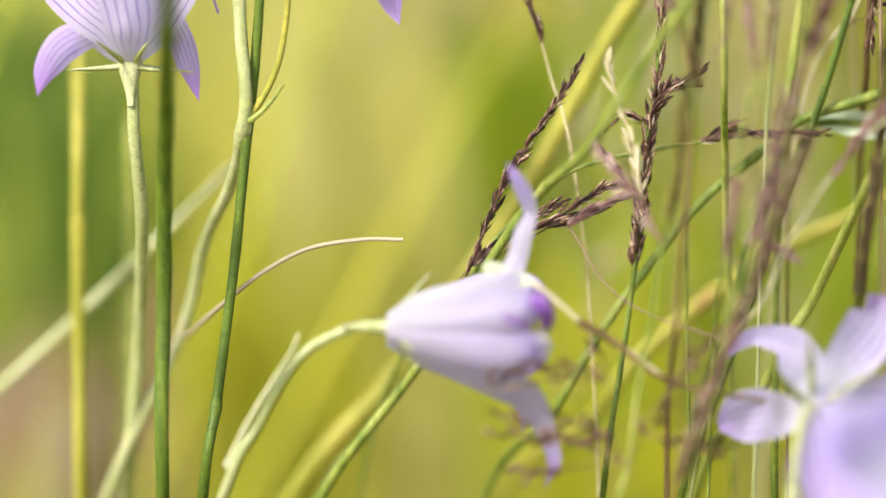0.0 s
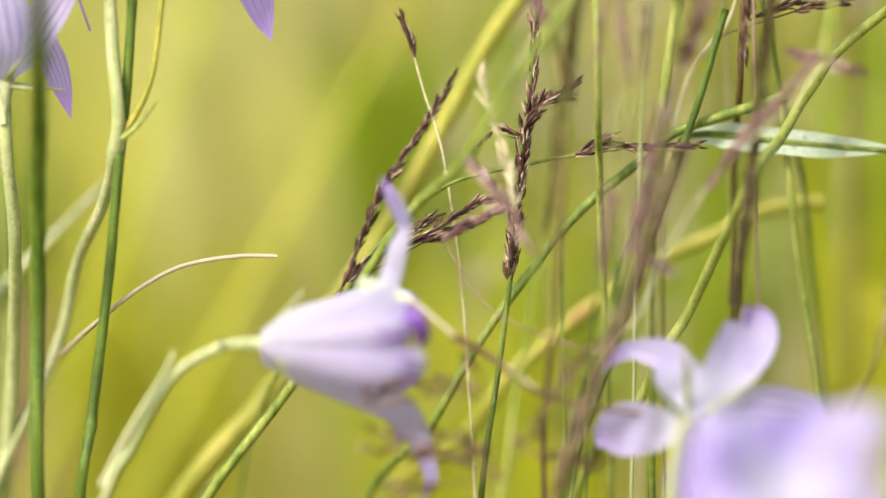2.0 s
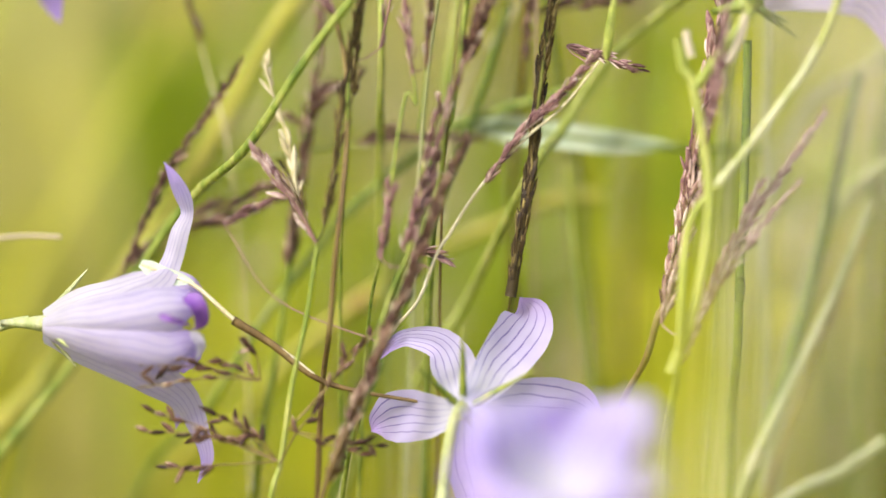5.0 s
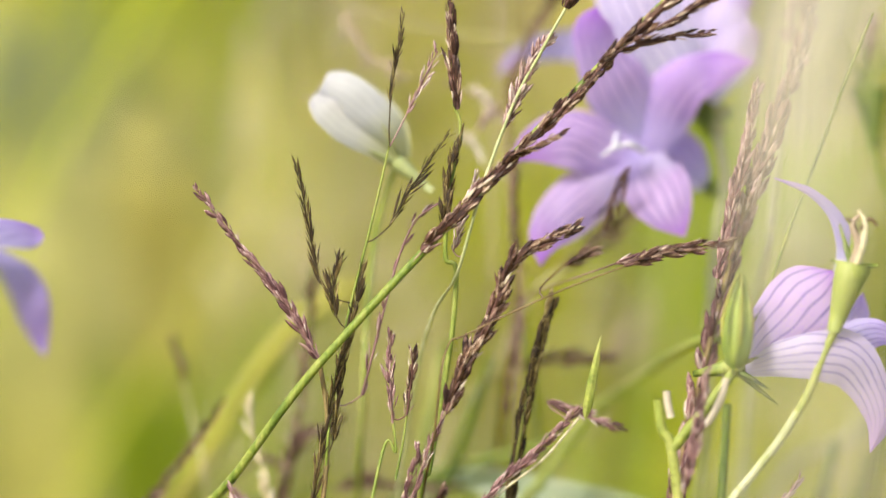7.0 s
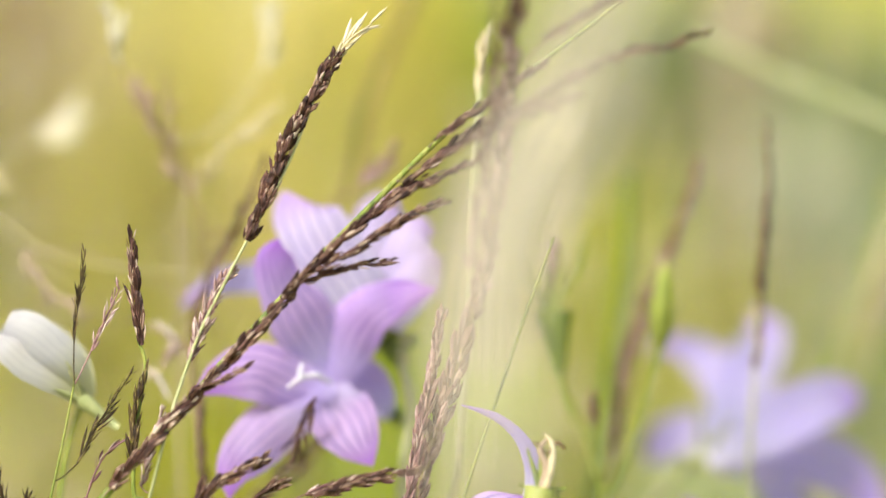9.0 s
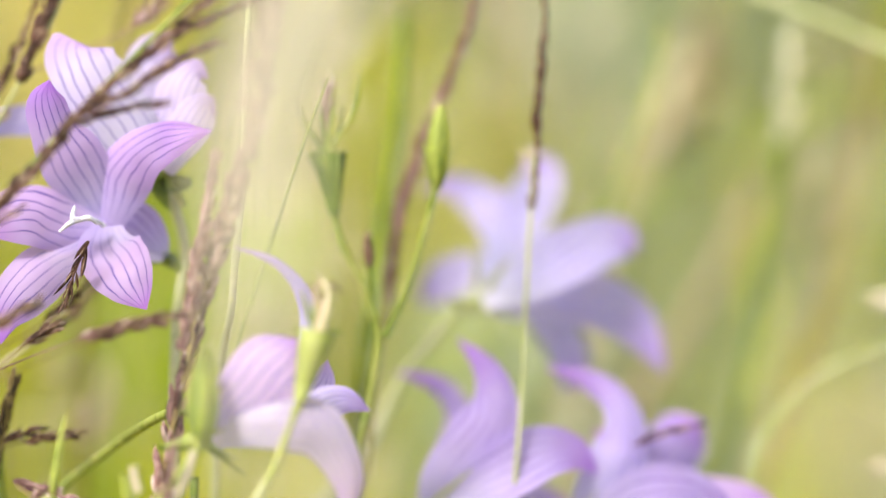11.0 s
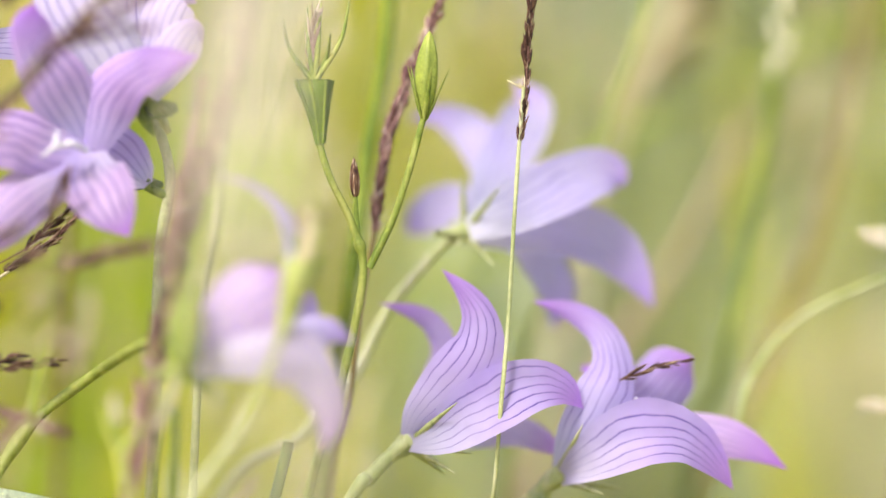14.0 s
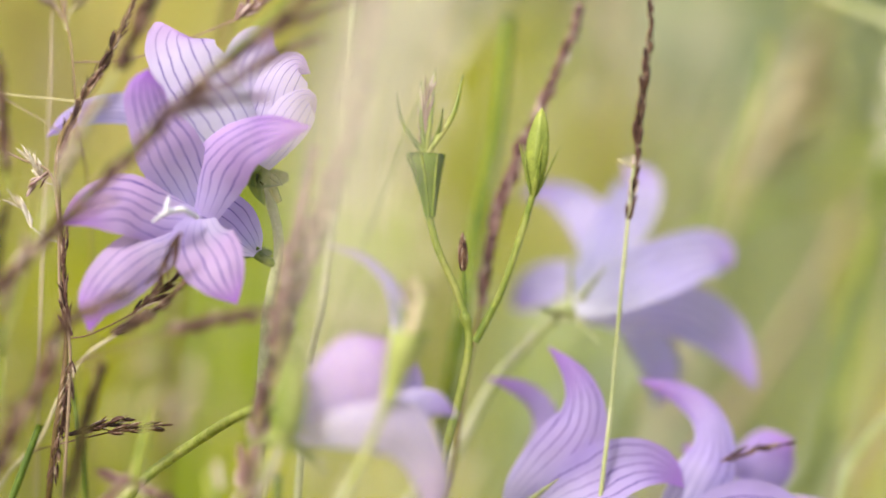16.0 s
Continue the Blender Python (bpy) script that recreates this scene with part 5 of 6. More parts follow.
g = grass([(17.9, 66.0), (12.4, 51.9), (6.0, 39.7), (3.1, 34.2), (-1.6, 24.4), (-7.5, 4.8)], -31, 0.16, 0.24, PALESTEM, "grass with a purple head and a white tip")
spike("spike", [(6.0, 39.7), (9.3, 47.2), (12.4, 55.0), (15.6, 60.5), (18.7, 65.6)], -31, HUSK, g, 84, 2.6, 1.45, 0.2)
spike("spike", [(17.9, 64.4), (20.3, 67.6), (23.4, 69.8)], -31, STRAW, g, 7, 3.2, 0.8, 0.25, 0.1, 0.2)
spike("spike", [(-2.0, 22.9), (-0.1, 28.4), (1.9, 33.1), (3.8, 35.4)], -30, ROSE, g, 36, 2.4, 0.8, 0.3)
spike("spike", [(-1.8, 23.3), (0.1, 28.5), (2.1, 33.2), (4.0, 35.6)], -30, ROSE, g, 30, 1.8, 0.8, 0.4)
spike("spike", [(-8.7, 5.6), (-7.1, 11.1), (-5.6, 16.6)], -30, ROSE, g, 26, 1.8, 0.6, 0.3)

g = grass([(-9.1, 26.0), (-8.1, 22.1), (-9.5, 13.5), (-9.9, 4.8), (-8.4, 2.8), (-8.9, -8.2), (-11.2, -24.7), (-11.9, -24.3), (-12.7, -31.9)], -28, 0.2, 0.5, STEM, "upright grass with a knotted dark head", knots=(0.45,))
spike("spike", [(-8.7, 25.2), (-9.5, 32.3), (-10.1, 40.7)], -28, HUSK, g, 34, 2.6, 1.0, 0.18)
spike("spike", [(-10.1, 8.8), (-9.5, 15.0), (-8.1, 22.1)], -28, DUSK, g, 34, 2.6, 1.1, 0.18)

g = grass([(-17.9, 19.8), (-19.6, 11.9), (-23.1, -3.9), (-24.7, -14.9), (-25.6, -28.3)], -29, 0.12, 0.25, STEM, "thin grass with sparse dark husks")
spike("spike", [(-18.0, 26.0), (-17.4, 31.5), (-16.4, 38.6)], -29, DUSK, g, 16, 2.6, 0.6, 0.22)
spike("spike", [(-17.6, 8.8), (-14.6, 14.4), (-9.7, 21.9)], -29, DUSK, g, 16, 2.8, 0.7, 0.22)
spike("spike", [(-15.6, 24.5), (-13.8, 28.5), (-11.6, 33.3)], -28, ROSE, g, 9, 2.6, 0.7, 0.3)
spike("spike", [(-27.1, 0.7), (-28.9, 8.5), (-30.7, 17.1)], -29, DUSK, g, 24, 2.6, 0.7, 0.18)
spike("spike", [(-24.6, -21.2), (-23.7, -11.8), (-22.3, -3.9), (-21.3, 3.2)], -29, DUSK, g, 40, 2.8, 0.9, 0.2)
spike("spike", [(-24.7, -3.9), (-25.2, -0.0), (-24.5, 4.3)], -29, DUSK, g, 16, 2.8, 1.0, 0.25)
spike("spike", [(-20.8, -14.8), (-15.2, 7.3), (-9.1, 13.3)], -27, PLUM, g, 10, 2.6, 0.7, 0.2)

g = grass([(-13.5, -24.8), (-14.6, -28.8), (-17.0, -41.7), (-20.5, -50.0), (-22.9, -60.5)], -33, 0.2, 0.35, STEM, "grass with a curved plum head")
spike("spike", [(-9.0, -16.8), (-6.8, -10.5), (-3.1, -3.3), (-0.6, 3.8), (3.7, 7.0), (8.5, 9.4)], -33, HUSK, g, 90, 2.6, 1.25, 0.2)
spike("spike", [(-13.4, -28.7), (-11.2, -21.6), (-9.0, -16.8)], -33, PLUM, g, 16, 2.4, 0.6, 0.2)
spike("spike", [(-17.0, -41.7), (-15.7, -34.9), (-12.6, -21.3)], -33, PLUM, g, 40, 2.4, 0.9, 0.2)
spike("spike", [(-18.2, -42.4), (-14.3, -34.1), (-12.7, -27.3)], -32, PLUM, g, 26, 2.4, 0.8, 0.2)
spike("spike", [(-21.2, -43.9), (-20.0, -37.1), (-19.7, -33.3)], -32, PLUM, g, 20, 2.4, 0.8, 0.2)

g = grass([(15.5, 4.2), (5.4, 0.0), (-6.2, -5.8), (-9.3, -8.2), (-10.5, -19.2)], -34, 0.09, 0.2, BROWN, "hair-thin grass with a level brown head")
spike("spike", [(15.1, 4.2), (20.9, 6.3), (29.9, 7.9)], -34, HUSK, g, 36, 2.6, 0.9, 0.2)
spike("spike", [(6.9, 4.1), (9.2, 5.2), (11.5, 6.1)], -22, HUSK, g, 10, 2.4, 0.9, 0.2)
g = grass([(-16.7, -16.3), (-15.9, -22.5), (-17.5, -21.9), (-20.4, -39.3)], -31, 0.15, 0.25, STEM, "thin grass with two small heads")
spike("spike", [(-16.4, -18.6), (-17.0, -11.6), (-17.0, -5.9)], -31, PLUM, g, 22, 2.2, 0.7, 0.2)
spike("spike", [(-14.5, -17.4), (-14.0, -11.5), (-13.9, -8.5)], -31, HUSK, g, 16, 2.2, 0.7, 0.2)
branch([(-14.5, -17.4), (-15.0, -21.7), (-15.8, -26.4)], -31, 0.12, 0.15, STEM, g)
g = grass([(9.4, -17.1), (4.5, -23.1), (-0.9, -27.6), (-6.7, -33.5), (-11.3, -40.2), (-15.2, -47.8)], -26, 0.15, 0.25, STRAW, "thin grass with a crossed plum head")
spike("spike", [(-6.7, -33.5), (-1.3, -26.7), (3.3, -22.2), (9.4, -15.8)], -26, PLUM, g, 50, 2.4, 0.9, 0.18)
spike("spike", [(4.9, -15.0), (10.2, -16.6), (15.3, -18.6)], -22, PLUM, g, 20, 2.4, 0.8, 0.2)
spike("spike", [(-17.0, -43.2), (-14.4, -43.1), (-11.4, -44.6)], -24, PLUM, g, 12, 2.4, 0.8, 0.2)
spike("spike", [(-42.8, -38.7), (-39.3, -36.8), (-35.5, -35.0)], -12, PLUM, g, 16, 2.4, 0.9, 0.2)

# ---- grasses by the green bud ----
g = grass([(45.4, 89.2, -80), (44.1, 78.2, -35), (42.3, 61.7, -8), (41.0, 47.6, -1), (38.0, 32.7, 4), (34.1, 19.3, 10), (30.3, 6.8, 14), (23.7, -22.8, 14), (20.7, -39.1, 14), (17.7, -50.8, 12), (15.8, -56.5, 12)], -38, 0.3, 0.5, BROWN, "tall grass with two long plum heads")
spike("spike", [(17.7, -50.8, 12), (20.7, -39.1, 14), (23.7, -22.8, 14), (30.3, 6.8, 14), (34.1, 19.3, 10), (38.0, 32.7, 4), (41.0, 47.6, -1), (42.3, 61.7, -8), (44.1, 78.2, -35), (45.4, 89.2, -80)], -38, PLUM, g, 240, 3.1, 1.6, 0.2, 0.5, taper=0.1)
spike("spike", [(28.0, 2.8), (29.9, 13.0), (31.8, 22.5), (32.9, 29.9)], -28, PLUM, g, 70, 2.6, 1.15, 0.18)
spike("spike", [(36.8, 35.8, -2), (38.6, 47.6, -6), (40.1, 60.9, -16), (41.2, 75.0, -45)], -40, PLUM, g, 64, 2.6, 1.0, 0.2)
spike("spike", [(24.3, -27.0), (25.7, -19.4), (27.0, -9.6)], -40, PLUM, g, 40, 2.2, 0.9, 0.18)

g = grass([(29.9, -14.6), (29.7, -23.3), (29.0, -36.9), (27.9, -55.1)], -22, 0.55, 0.6, DARKSTEM, "short dark green grass stalk")
g = grass([(21.1, -53.5), (19.1, -60.3), (16.3, -73.2), (13.6, -80.7)], -30, 0.2, 0.3, OCHRE, "grass with three feathery plum heads")
spike("spike", [(19.1, -60.3), (24.2, -49.0), (30.4, -38.5), (35.8, -30.9), (40.6, -24.6)], -30, ROSE, g, 70, 2.6, 0.7, 0.2)
spike("spike", [(21.1, -55.8), (26.5, -46.7), (31.1, -40.7), (36.9, -34.1)], -31, ROSE, g, 44, 2.4, 0.6, 0.2)
spike("spike", [(24.2, -49.0), (28.1, -41.5), (31.6, -33.5)], -30, ROSE, g, 34, 2.4, 0.7, 0.22)
spike("spike", [(17.3, -53.5), (19.3, -47.4), (22.1, -38.4), (23.3, -33.1)], -28, ROSE, g, 36, 2.6, 0.7, 0.2)

# ---- grasses of the last stretch ----
g = grass([(76.9, 29.4), (76.4, 21.8), (75.2, 1.9), (73.4, -22.8)], 2, 0.24, 0.34, PALESTEM, "slender grass stalk with a red-brown head", knots=(0.02,))
spike("spike", [(76.4, 21.9), (77.2, 29.4), (77.6, 37.0), (78.3, 44.7), (78.4, 56.3)], 2, HUSK, g, 70, 2.2, 0.75, 0.14)
spike("spike", [(76.7, 29.0), (75.8, 29.7)], 2, STRAW, g, 3, 1.6, 0.4, 0.4)

g = grass([(56.8, 9.8), (55.5, 1.7), (53.9, -10.5)], 12, 0.3, 0.4, BROWN, "grass with a rough plum head behind the bud")
spike("spike", [(56.7, 9.4), (57.9, 19.3), (60.5, 28.5), (63.9, 36.9), (67.3, 45.4), (68.7, 50.7)], 12, PLUM, g, 90, 2.2, 1.2, 0.16, 0.5)
g = grass([(59.2, 49.1), (57.8, 33.1), (55.2, 16.3), (53.1, -1.3)], 30, 0.9, 1.0, DARKSTEM, "dark green stalk behind the seed cup")
g = grass([(48.5, 40.2), (42.9, 24.5), (35.4, 1.6)], -24, 0.15, 0.25, STEM, "hair-thin green grass stalk, leaning")

g = grass([(7.2, 3.7), (2.6, -0.2), (-1.9, -9.4)], 6, 0.2, 0.3, STRAW, "thin grass with small drooping heads")
spike("spike", [(6.4, 3.7), (11.7, 6.8), (15.5, 10.6), (18.6, 12.8)], 6, HUSK, g, 26, 2.4, 0.8, 0.2)
spike("spike", [(14.0, 4.5), (19.4, 5.7), (25.5, 6.9)], -30, PLUM, g, 18, 2.6, 0.9, 0.2)
spike("spike", [(6.5, -9.7), (10.3, -8.9), (13.8, -8.4)], -4, HUSK, g, 10, 2.6, 0.8, 0.2)

g = grass([(8.6, 52.0), (4.8, 41.9), (0.6, 34.1), (-1.8, 26.4), (0.3, 2.8), (-1.2, -17.1)], 2, 0.25, 0.5, BROWN, "upright brown grass with a golden head")
spike("spike", [(-1.8, 26.4), (1.3, 35.7), (4.8, 41.9), (8.7, 50.5)], 2, HUSK, g, 44, 2.4, 0.8, 0.18)
spike("spike", [(9.3, 6.6), (13.0, 10.2), (15.8, 12.4)], 0, HUSK, g, 12, 2.4, 0.8, 0.2)
spike("spike", [(0.8, -10.2), (5.3, -8.8), (8.7, -7.7)], -4, HUSK, g, 14, 2.4, 0.8, 0.2)
g = grass([(-3.2, 51.5), (-3.1, 39.3), (-3.3, 25.6), (-3.2, -5.0)], 10, 0.15, 0.22, TAN, "upright thin straw grass stalk")
g = grass([(0.3, 2.0), (1.7, -4.8), (3.8, -18.5)], 6, 0.3, 0.4, STEM, "thin green stalk below the twin flowers")

g = grass([(-10.6, 28.9), (-6.7, 27.1), (-2.9, 25.4), (-1.5, 19.7), (-0.7, 9), (1, -0.1), (0.5, -22.0)], -6, 0.14, 0.25, TAN, "thin grass with pale loose seeds")
spike("spike", [(-3.6, 24.3), (-4.8, 26.4), (-6.3, 28.1)], -6, CREAM, g, 9, 2.4, 0.7, 0.25)
spike("spike", [(-5, 17.9), (-6.2, 20.1), (-7.9, 21.9)], -6, CREAM, g, 8, 2.4, 0.7, 0.25)
spike("spike", [(-2.9, 25.4), (-4.4, 24.2), (-5.1, 23.4)], -6, ROSE, g, 6, 2.4, 0.7, 0.25)
spike("spike", [(0.3, 6), (-0.4, 12.1), (-0.4, 17.4)], -6, HUSK, g, 14, 2.4, 0.7, 0.25)
spike("spike", [(1.1, 3.3), (0.3, 4.9), (-0.4, 7.5)], -6, HUSK, g, 8, 2.4, 0.7, 0.25)
spike("spike", [(1, -0.1), (0.4, -6.2), (-1, -16.9)], -6, HUSK, g, 30, 2.4, 0.7, 0.25)

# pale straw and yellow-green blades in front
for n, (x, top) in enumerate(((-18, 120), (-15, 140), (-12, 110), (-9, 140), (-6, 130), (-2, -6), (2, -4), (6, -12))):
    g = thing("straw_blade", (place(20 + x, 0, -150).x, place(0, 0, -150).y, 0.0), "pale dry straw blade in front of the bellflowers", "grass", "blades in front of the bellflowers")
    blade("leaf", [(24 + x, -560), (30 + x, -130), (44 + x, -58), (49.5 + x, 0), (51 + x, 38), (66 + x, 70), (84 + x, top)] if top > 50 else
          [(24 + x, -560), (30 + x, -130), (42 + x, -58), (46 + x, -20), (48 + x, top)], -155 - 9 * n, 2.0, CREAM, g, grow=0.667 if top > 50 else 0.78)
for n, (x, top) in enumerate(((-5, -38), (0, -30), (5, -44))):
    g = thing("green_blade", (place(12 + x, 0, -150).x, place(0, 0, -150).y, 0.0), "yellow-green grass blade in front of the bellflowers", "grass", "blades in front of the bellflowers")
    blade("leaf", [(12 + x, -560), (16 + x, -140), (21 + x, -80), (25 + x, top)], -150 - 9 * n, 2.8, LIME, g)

# stalks behind
g = grass([(100.9, 49.4), (93.3, 31.0), (85.8, 12.6), (80.6, -8.8)], 100, 0.5, 0.7, TAN, "pale feathery grass head behind")
spike("spike", [(89.6, 24.9), (94.9, 33.3), (100.1, 44.9)], 100, FLAX, g, 26, 5, 1.4, 0.5)
spike("spike", [(91.8, 27.2), (97.9, 37.2), (101.6, 47.9)], 104, TAN, g, 50, 5, 1.4, 0.5)
g = grass([(130.7, 42.0), (117.8, 36.6), (102.5, 28.1), (89.6, 21.8), (75.9, 8.0)], 110, 0.7, 0.9, LEAF, "broad green blade leaning behind", name="leaning_grass")
g = grass([(132.5, 5.3), (124.9, 3.0), (114.2, -2.4), (108.2, -10.1), (105.9, -18.5)], 30, 0.35, 0.5, PALESTEM, "arched dry straw grass stalk")
g = grass([(124.9, 48.1), (120.2, 22.1), (114.2, 2.1), (106.7, -16.2)], 84, 0.8, 1.1, TAN, "brown grass stalk behind the bellflowers")
g = grass([(113.1, 49.5), (112.0, 38.8), (111.3, 30.4), (107.3, 6.7), (104.3, -8.6)], 56, 0.7, 0.8, STEM, "green stalk with a pale head behind")
spike("spike", [(111.3, 30.4), (112.0, 38.8), (113.1, 49.5)], 56, FLAX, g, 24, 3, 1.2, 0.2)

g = grass([(107.3, 24.8), (98.5, 7.1), (88.8, -7.7), (82.9, -18.5)], 90, 0.7, 0.9, TAN, "brown grass stalk leaning behind the bellflowers")
g = grass([(95, 47.6), (92.2, 35.3), (87.1, 20.6), (83.1, 6.8)], 45, 0.5, 0.6, STEM, "slim green grass stalk behind the bellflowers")
g = grass([(128.3, 10.7), (127.8, 0.7), (127.7, -14.6), (126.7, -25.3)], 26, 0.15, 0.25, TAN, "thin grass with pale papery seeds")
spike("spike", [(127.2, 7.6), (125.7, 8.7), (123.8, 9.2)], 26, CREAM, g, 9, 2.6, 0.9, 0.3)
spike("spike", [(127.7, -14.6), (125.7, -14), (123.4, -13.7)], 26, CREAM, g, 9, 2.6, 0.9, 0.3)

# pale leaf and heads behind the twin flowers
g = grass([(66.6, 68.7), (73.6, 65.5), (84.6, 60.5), (100.3, 54.2), (119.1, 46.8), (142.7, 34.4)], 40, 0.7, 0.8, PALESTEM, "pale green grass leaf crossing over", name="leaning_grass")
g = grass([(38.5, 61.3), (37.7, 49.6), (36.6, 26.0), (35.2, 10.4)], -14, 0.4, 0.6, PALESTEM, "pale grass with a narrow white tip")
spike("spike", [(38.0, 60.1), (38.7, 64.4), (39.0, 67.7)], -14, STRAW, g, 12, 4, 1.0, 0.12)
g = grass([(29.7, 74.6), (25.8, 66.0), (22.6, 58.2), (21.1, 51.1), (18.7, 33.9)], 40, 0.6, 0.6, BROWN, "brown grass stalk behind the twin flowers")
g = grass([(-12.6, 68.3), (-9.1, 58.1), (-4.0, 52.7), (-0.9, 44.8), (0.7, 32.3)], 4, 0.13, 0.13, TAN, "airy grass with pale seed heads, behind")
spike("spike", [(-11.5, 64.4), (-12.3, 68.3), (-13.0, 72.2)], 4, FLAX, g, 14, 3, 1.0, 0.5)
spike("spike", [(-4.8, 53.4), (-7.9, 57.4), (-9.5, 61.3)], 4, TAN, g, 14, 2.6, 0.9, 0.5)
spike("spike", [(-1.7, 46.4), (-4.8, 51.9), (-4.8, 62.8)], 8, TAN, g, 14, 2.6, 0.9, 0.5)
spike("spike", [(-0.9, 47.2), (4.6, 54.2), (10.9, 58.2)], 8, FLAX, g, 14, 2.6, 0.9, 0.5)
spike("spike", [(8.5, 63.6), (9.1, 67.6), (9.3, 71.5)], 20, FLAX, g, 10, 3.4, 1.2, 0.4)
spike("spike", [(21.9, 47.2), (24.2, 49.5), (26.6, 52.7)], 4, PLUM, g, 12, 2.6, 1.0, 0.4)
spike("spike", [(-31.9, 46.1), (-30.3, 47.3), (-28.0, 47.8)], 10, FLAX, g, 8, 2.6, 1.1, 0.4)
spike("spike", [(-25.5, 38.4), (-20.7, 32.2), (-16.0, 29.1)], 0, TAN, g, 12, 2.6, 0.9, 0.4)
g = grass([(-50.9, 63.9), (-46.2, 62.4), (-40.8, 64.0), (-38.3, 58.6), (-34.9, 38.3)], 40, 0.15, 0.2, TAN, "far airy seed heads in the meadow")
spike("spike", [(-50.9, 59.2), (-49.4, 63.1), (-51.0, 66.3)], 40, TAN, g, 10, 4, 1.4, 0.5)
spike("spike", [(-42.3, 60.1), (-40.0, 63.3), (-39.2, 67.2)], 40, TAN, g, 10, 4, 1.4, 0.5)
spike("spike", [(-22.6, 54.1), (-19.5, 54.9), (-17.9, 57.3)], 40, FLAX, g, 10, 4, 1.4, 0.5)

# ---- clumps behind ----
WORDS = {HAY: "yellowish hay-coloured grass clump in the meadow", MEAD: "muted green leafy clump in the meadow", GOLD: "golden dry grass clump in the meadow", OLIVE: "dull olive leafy clump in the meadow", MOSS: "dark green leafy clump in the meadow", LEAF: "fresh green leafy clump in the meadow", LIME: "yellow-green leafy clump in the meadow",
         SAGE: "grey-green leafy clump in the meadow", TAN: "tan withered clump in the meadow", FLAX: "flaxen dry grass clump in the meadow"}
seeds = itertools.count()


def clump(material, x, y, d, spread, count, width):
    """One clump of the meadow behind, worded by its colour."""
    tuft((x, y), d, spread, count, width, material, WORDS[material], next(seeds))


clump(MOSS, -106.4, -30.8, 170, 4, 30, 5)
clump(MOSS, -117.6, -19.6, 200, 5, 20, 5)
clump(MOSS, -113.4, -48.7, 200, 5, 12, 5)
clump(HAY, -89.3, -13.3, 300, 9, 14, 6)
clump(HAY, -76.3, -16.1, 400, 14, 60, 8)
clump(LEAF, -13.6, -36.4, 320, 11, 34, 7)
clump(LIME, 23.0, -27.6, 320, 11, 34, 7)
clump(LEAF, -51.5, -23.9, 320, 10, 30, 7)
clump(LIME, 22.3, -7.3, 320, 10, 30, 7)
clump(LEAF, -31.2, -8.3, 320, 10, 30, 7)
clump(LIME, 23.6, -37.6, 260, 9, 34, 6)
clump(LIME, 32.2, -61.9, 240, 8, 30, 6)
clump(LIME, -24.6, -32.7, 300, 9, 30, 6)
clump(GOLD, -39.8, -71.9, 380, 10, 30, 7)
clump(HAY, -60.7, -12.1, 400, 12, 50, 8)
clump(HAY, -81.4, -29.1, 400, 12, 40, 8)
clump(HAY, -72.9, -50.2, 360, 9, 30, 7)
clump(LIME, -76.9, -53.2, 260, 9, 36, 6)
clump(GOLD, -77.2, -40.8, 300, 9, 30, 6)
clump(LEAF, -50.4, -27.1, 200, 6, 24, 5)
clump(TAN, -112.0, -64.2, 150, 6, 26, 5)
clump(GOLD, -59.6, -66.2, 320, 12, 40, 7)
clump(LIME, -71.0, -60.3, 220, 8, 24, 6)
clump(LEAF, -12.4, -41.7, 260, 12, 40, 7)
clump(LIME, -5.2, -15.7, 320, 12, 40, 7)
clump(GOLD, -34.3, -69.4, 300, 12, 40, 7)
clump(LIME, 22.9, -51.9, 120, 8, 34, 4)
clump(LIME, 18.1, -68.5, 110, 7, 30, 4)
clump(LEAF, 32.0, -25.5, 240, 9, 30, 5)
clump(LEAF, 3.9, -61.6, 240, 9, 30, 6)
clump(HAY, -56.4, -26.9, 260, 8, 22, 6)
clump(GOLD, -68.8, -14.7, 420, 14, 40, 8)
clump(LEAF, -44.0, 30.0, 300, 10, 40, 7)
clump(SAGE, -47.8, -4.6, 380, 14, 40, 8)
clump(LEAF, -41.1, -20.1, 220, 7, 30, 6)
clump(HAY, -56.8, -17.4, 420, 12, 40, 8)
clump(HAY, -29.2, 33.6, 420, 12, 36, 8)
clump(LIME, -1.0, 3.8, 240, 7, 24, 5)
clump(LIME, 16.5, -47.4, 260, 10, 34, 6)
clump(LEAF, 4.8, -24.5, 300, 10, 34, 7)
clump(LIME, 34.1, -35.0, 260, 9, 34, 6)
clump(LIME, 37.7, -7.4, 320, 9, 30, 6)
clump(LEAF, 14.9, -2.9, 340, 12, 40, 8)
clump(FLAX, 41.5, 30.0, 380, 12, 40, 8)
clump(LIME, -25.2, 49.5, 340, 12, 40, 7)
clump(GOLD, 9.3, 62.9, 300, 10, 36, 7)
clump(FLAX, -4.8, 70.7, 440, 14, 40, 8)
clump(LEAF, 31.3, 58.2, 320, 9, 30, 6)
clump(OLIVE, 65.9, 67.4, 330, 10, 30, 6)
clump(LIME, 65.8, 29.2, 260, 9, 34, 6)
clump(SAGE, 86.1, 45.7, 340, 10, 34, 6)
clump(TAN, 75.9, 63.7, 170, 5, 4, 3)
clump(OLIVE, 104.6, 49.7, 240, 6, 9, 5)
clump(MEAD, 16.4, -3.1, 280, 10, 40, 6)
clump(SAGE, 43.7, 21.5, 420, 14, 50, 8)
clump(SAGE, 49.8, 34.6, 380, 12, 30, 7)
clump(MEAD, 80.3, 35.5, 300, 10, 34, 6)
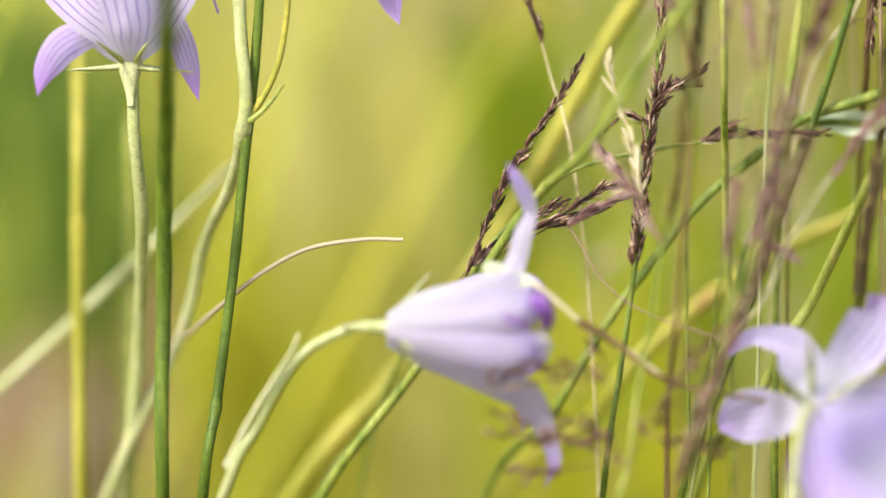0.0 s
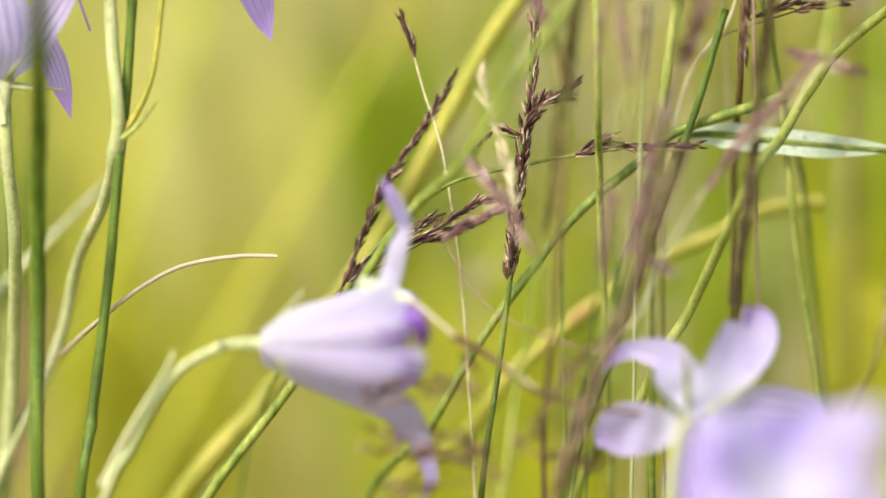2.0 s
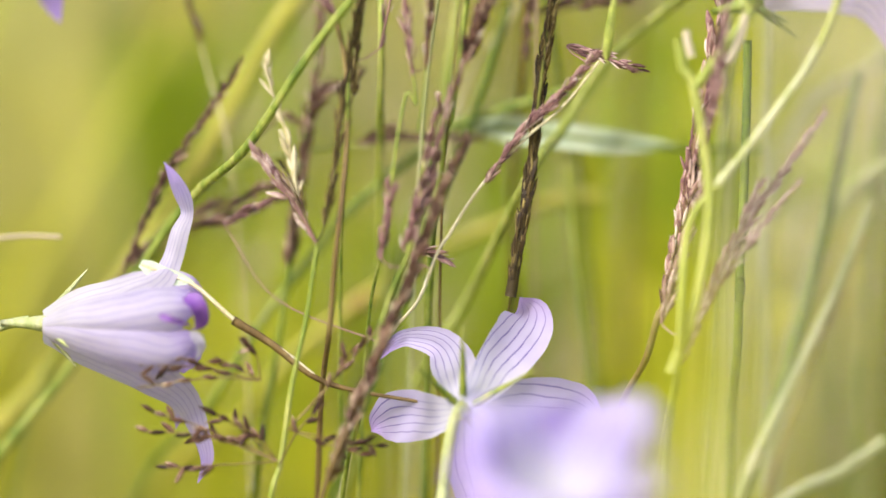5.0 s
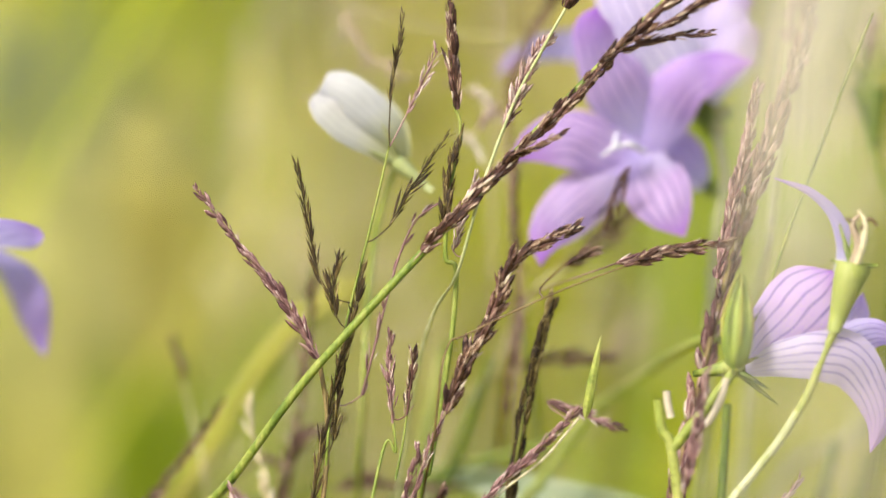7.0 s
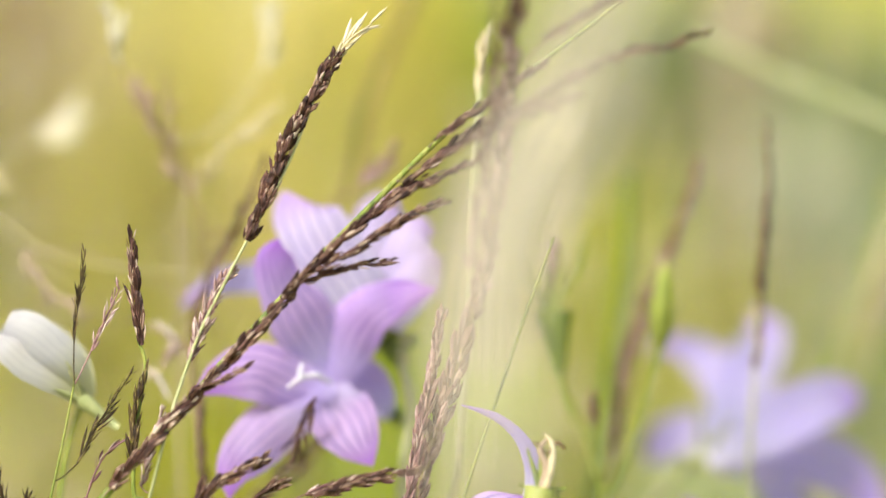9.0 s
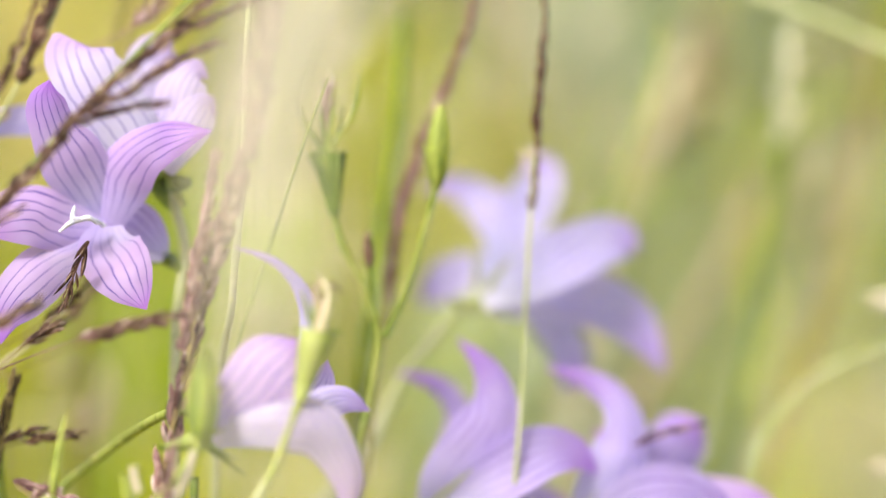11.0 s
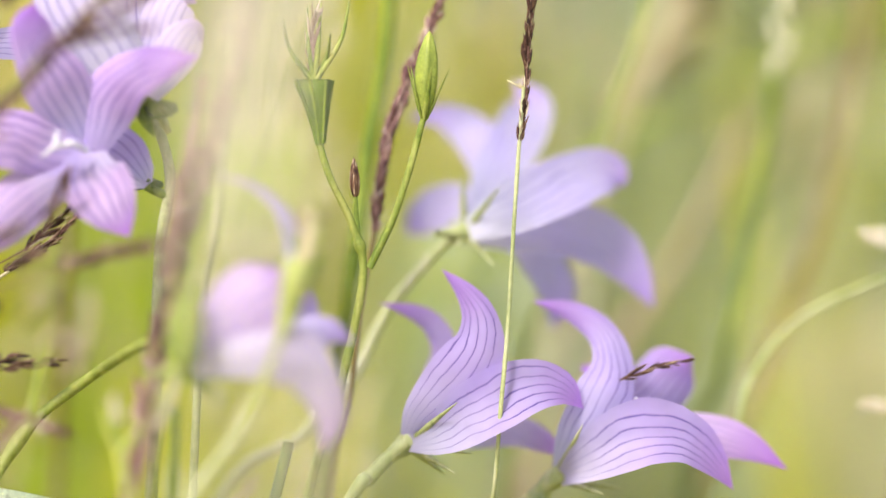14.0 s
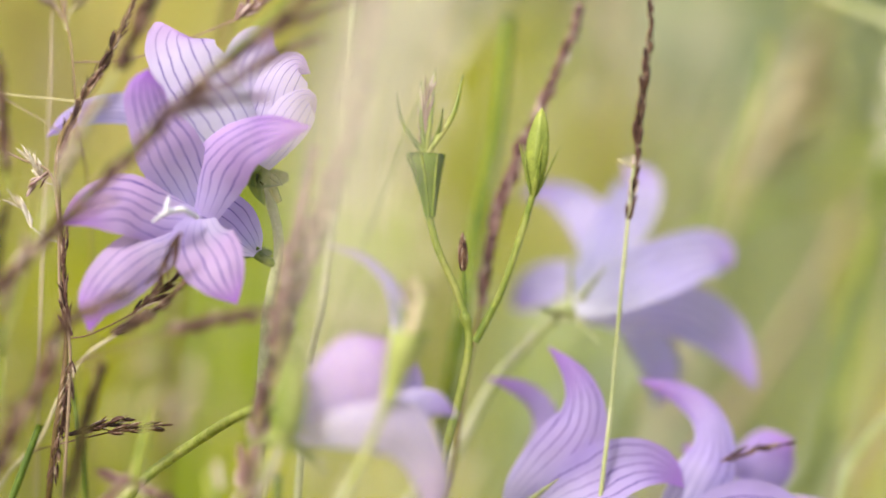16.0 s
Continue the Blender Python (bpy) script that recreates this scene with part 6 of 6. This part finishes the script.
clump(SAGE, 106.4, 22.0, 440, 14, 40, 8)
clump(SAGE, 98.9, 2.0, 340, 12, 40, 7)
clump(SAGE, 68.7, -23.1, 380, 11, 34, 7)
clump(SAGE, 106.9, -22.9, 380, 12, 36, 7)
clump(SAGE, 19.0, -18.8, 360, 11, 34, 7)
clump(SAGE, 83.9, -6.2, 400, 12, 40, 7)
clump(SAGE, 118.3, -10.6, 340, 12, 40, 7)
clump(SAGE, 91.6, -19.9, 340, 11, 40, 7)
clump(SAGE, 114.2, -4.0, 400, 12, 40, 8)
clump(SAGE, 69.9, -2.8, 200, 6, 24, 5)
clump(OLIVE, 106.9, 38.6, 330, 12, 40, 7)
clump(MEAD, 120.3, 24.6, 360, 14, 44, 8)
clump(OLIVE, 93.3, 40.2, 320, 9, 24, 6)
clump(SAGE, 97.1, -11.4, 300, 9, 24, 6)
clump(SAGE, 56.2, -13.6, 320, 12, 40, 7)
clump(GOLD, -86.0, -49.7, 380, 14, 40, 7)
clump(MEAD, -104.4, -25.1, 360, 12, 36, 7)
clump(GOLD, -44.1, -53.2, 340, 12, 36, 7)
clump(GOLD, -66.2, -43.9, 360, 12, 36, 7)
clump(SAGE, 98.7, 35.7, 260, 9, 30, 6)
clump(LIME, -9.2, -58.8, 280, 10, 30, 6)
clump(HAY, -34.7, -59.4, 380, 12, 40, 7)
clump(HAY, -47.5, -65.3, 210, 6, 34, 5)
clump(HAY, -19.6, -18.5, 220, 6, 12, 5)
clump(LEAF, 37.9, -67.2, 150, 6, 26, 5)
clump(LEAF, 1.6, -41.1, 200, 6, 22, 5)
clump(LIME, 37.5, -23.9, 140, 6, 30, 5)
clump(LEAF, 30.5, -41.3, 150, 6, 34, 5)
clump(LIME, 39.5, -53.6, 140, 6, 34, 5)
clump(LEAF, 9.1, -53.3, 170, 6, 26, 5)
clump(LEAF, 29.7, 8.4, 170, 6, 24, 5)
clump(LIME, -25.2, -62.2, 260, 7, 30, 5)
clump(FLAX, -2.3, -20.5, 380, 10, 36, 7)
clump(FLAX, -3.9, -63.6, 380, 10, 30, 7)
clump(LIME, -20.9, -22.8, 300, 10, 30, 6)
clump(GOLD, -53.9, 49.1, 400, 14, 50, 8)
clump(LIME, -50.7, 49.0, 320, 10, 24, 7)
clump(TAN, -29.7, 69.9, 300, 8, 26, 6)
clump(GOLD, -17.9, 57.4, 340, 9, 30, 6)
clump(LIME, -42.9, 47.0, 300, 8, 18, 6)
clump(OLIVE, 110.4, 43.8, 280, 11, 54, 7)
clump(OLIVE, 58.8, 47.9, 320, 9, 30, 6)
clump(OLIVE, 89.4, 47.6, 300, 10, 34, 7)
clump(MEAD, 97.0, 33.4, 320, 9, 30, 6)
clump(MEAD, 74.5, 43.4, 320, 9, 26, 6)
clump(HAY, -67.0, -12.0, 190, 8, 26, 5)
clump(HAY, -64.0, -26.0, 230, 7, 20, 5)
clump(HAY, -57.0, -66.0, 210, 6, 30, 5)
clump(OLIVE, -60.0, 20.0, 240, 8, 26, 5)
clump(GOLD, -46.0, 12.0, 230, 8, 26, 5)
clump(HAY, -52.0, 0.0, 220, 7, 20, 5)
clump(LIME, -40.0, -66.0, 150, 7, 14, 4)
clump(LIME, -26.0, -70.0, 160, 7, 14, 4)
clump(LIME, -37.0, -57.0, 140, 6, 12, 4)
clump(LEAF, -34.0, -52.0, 170, 8, 30, 5)
clump(LIME, -22.0, -60.0, 190, 8, 30, 5)
clump(LEAF, -48.0, -60.0, 240, 8, 26, 5)
clump(LEAF, -8.0, -48.0, 180, 7, 24, 5)
clump(LIME, -30.0, -40.0, 230, 8, 24, 5)
clump(FLAX, 122.0, -12.0, 240, 8, 22, 5)
clump(SAGE, 112.0, -22.0, 230, 8, 22, 5)
clump(SAGE, 112.0, 2.0, 260, 8, 20, 5)
clump(MEAD, 113.7, 12.6, 300, 10, 30, 7)
clump(SAGE, 76.1, -13.4, 260, 9, 34, 6)
clump(LIME, -26.8, -56.9, 260, 9, 26, 6)

seed_haze("airy_seed_heads", 150, (-40, 160), (-60, 90), (70, 420), FLAX, "pale airy seed heads of meadow grass", 41)
seed_haze("mauve_seed_heads", 60, (-40, 160), (-60, 80), (60, 260), TAN, "mauve-brown airy seed heads behind the flowers", 43)
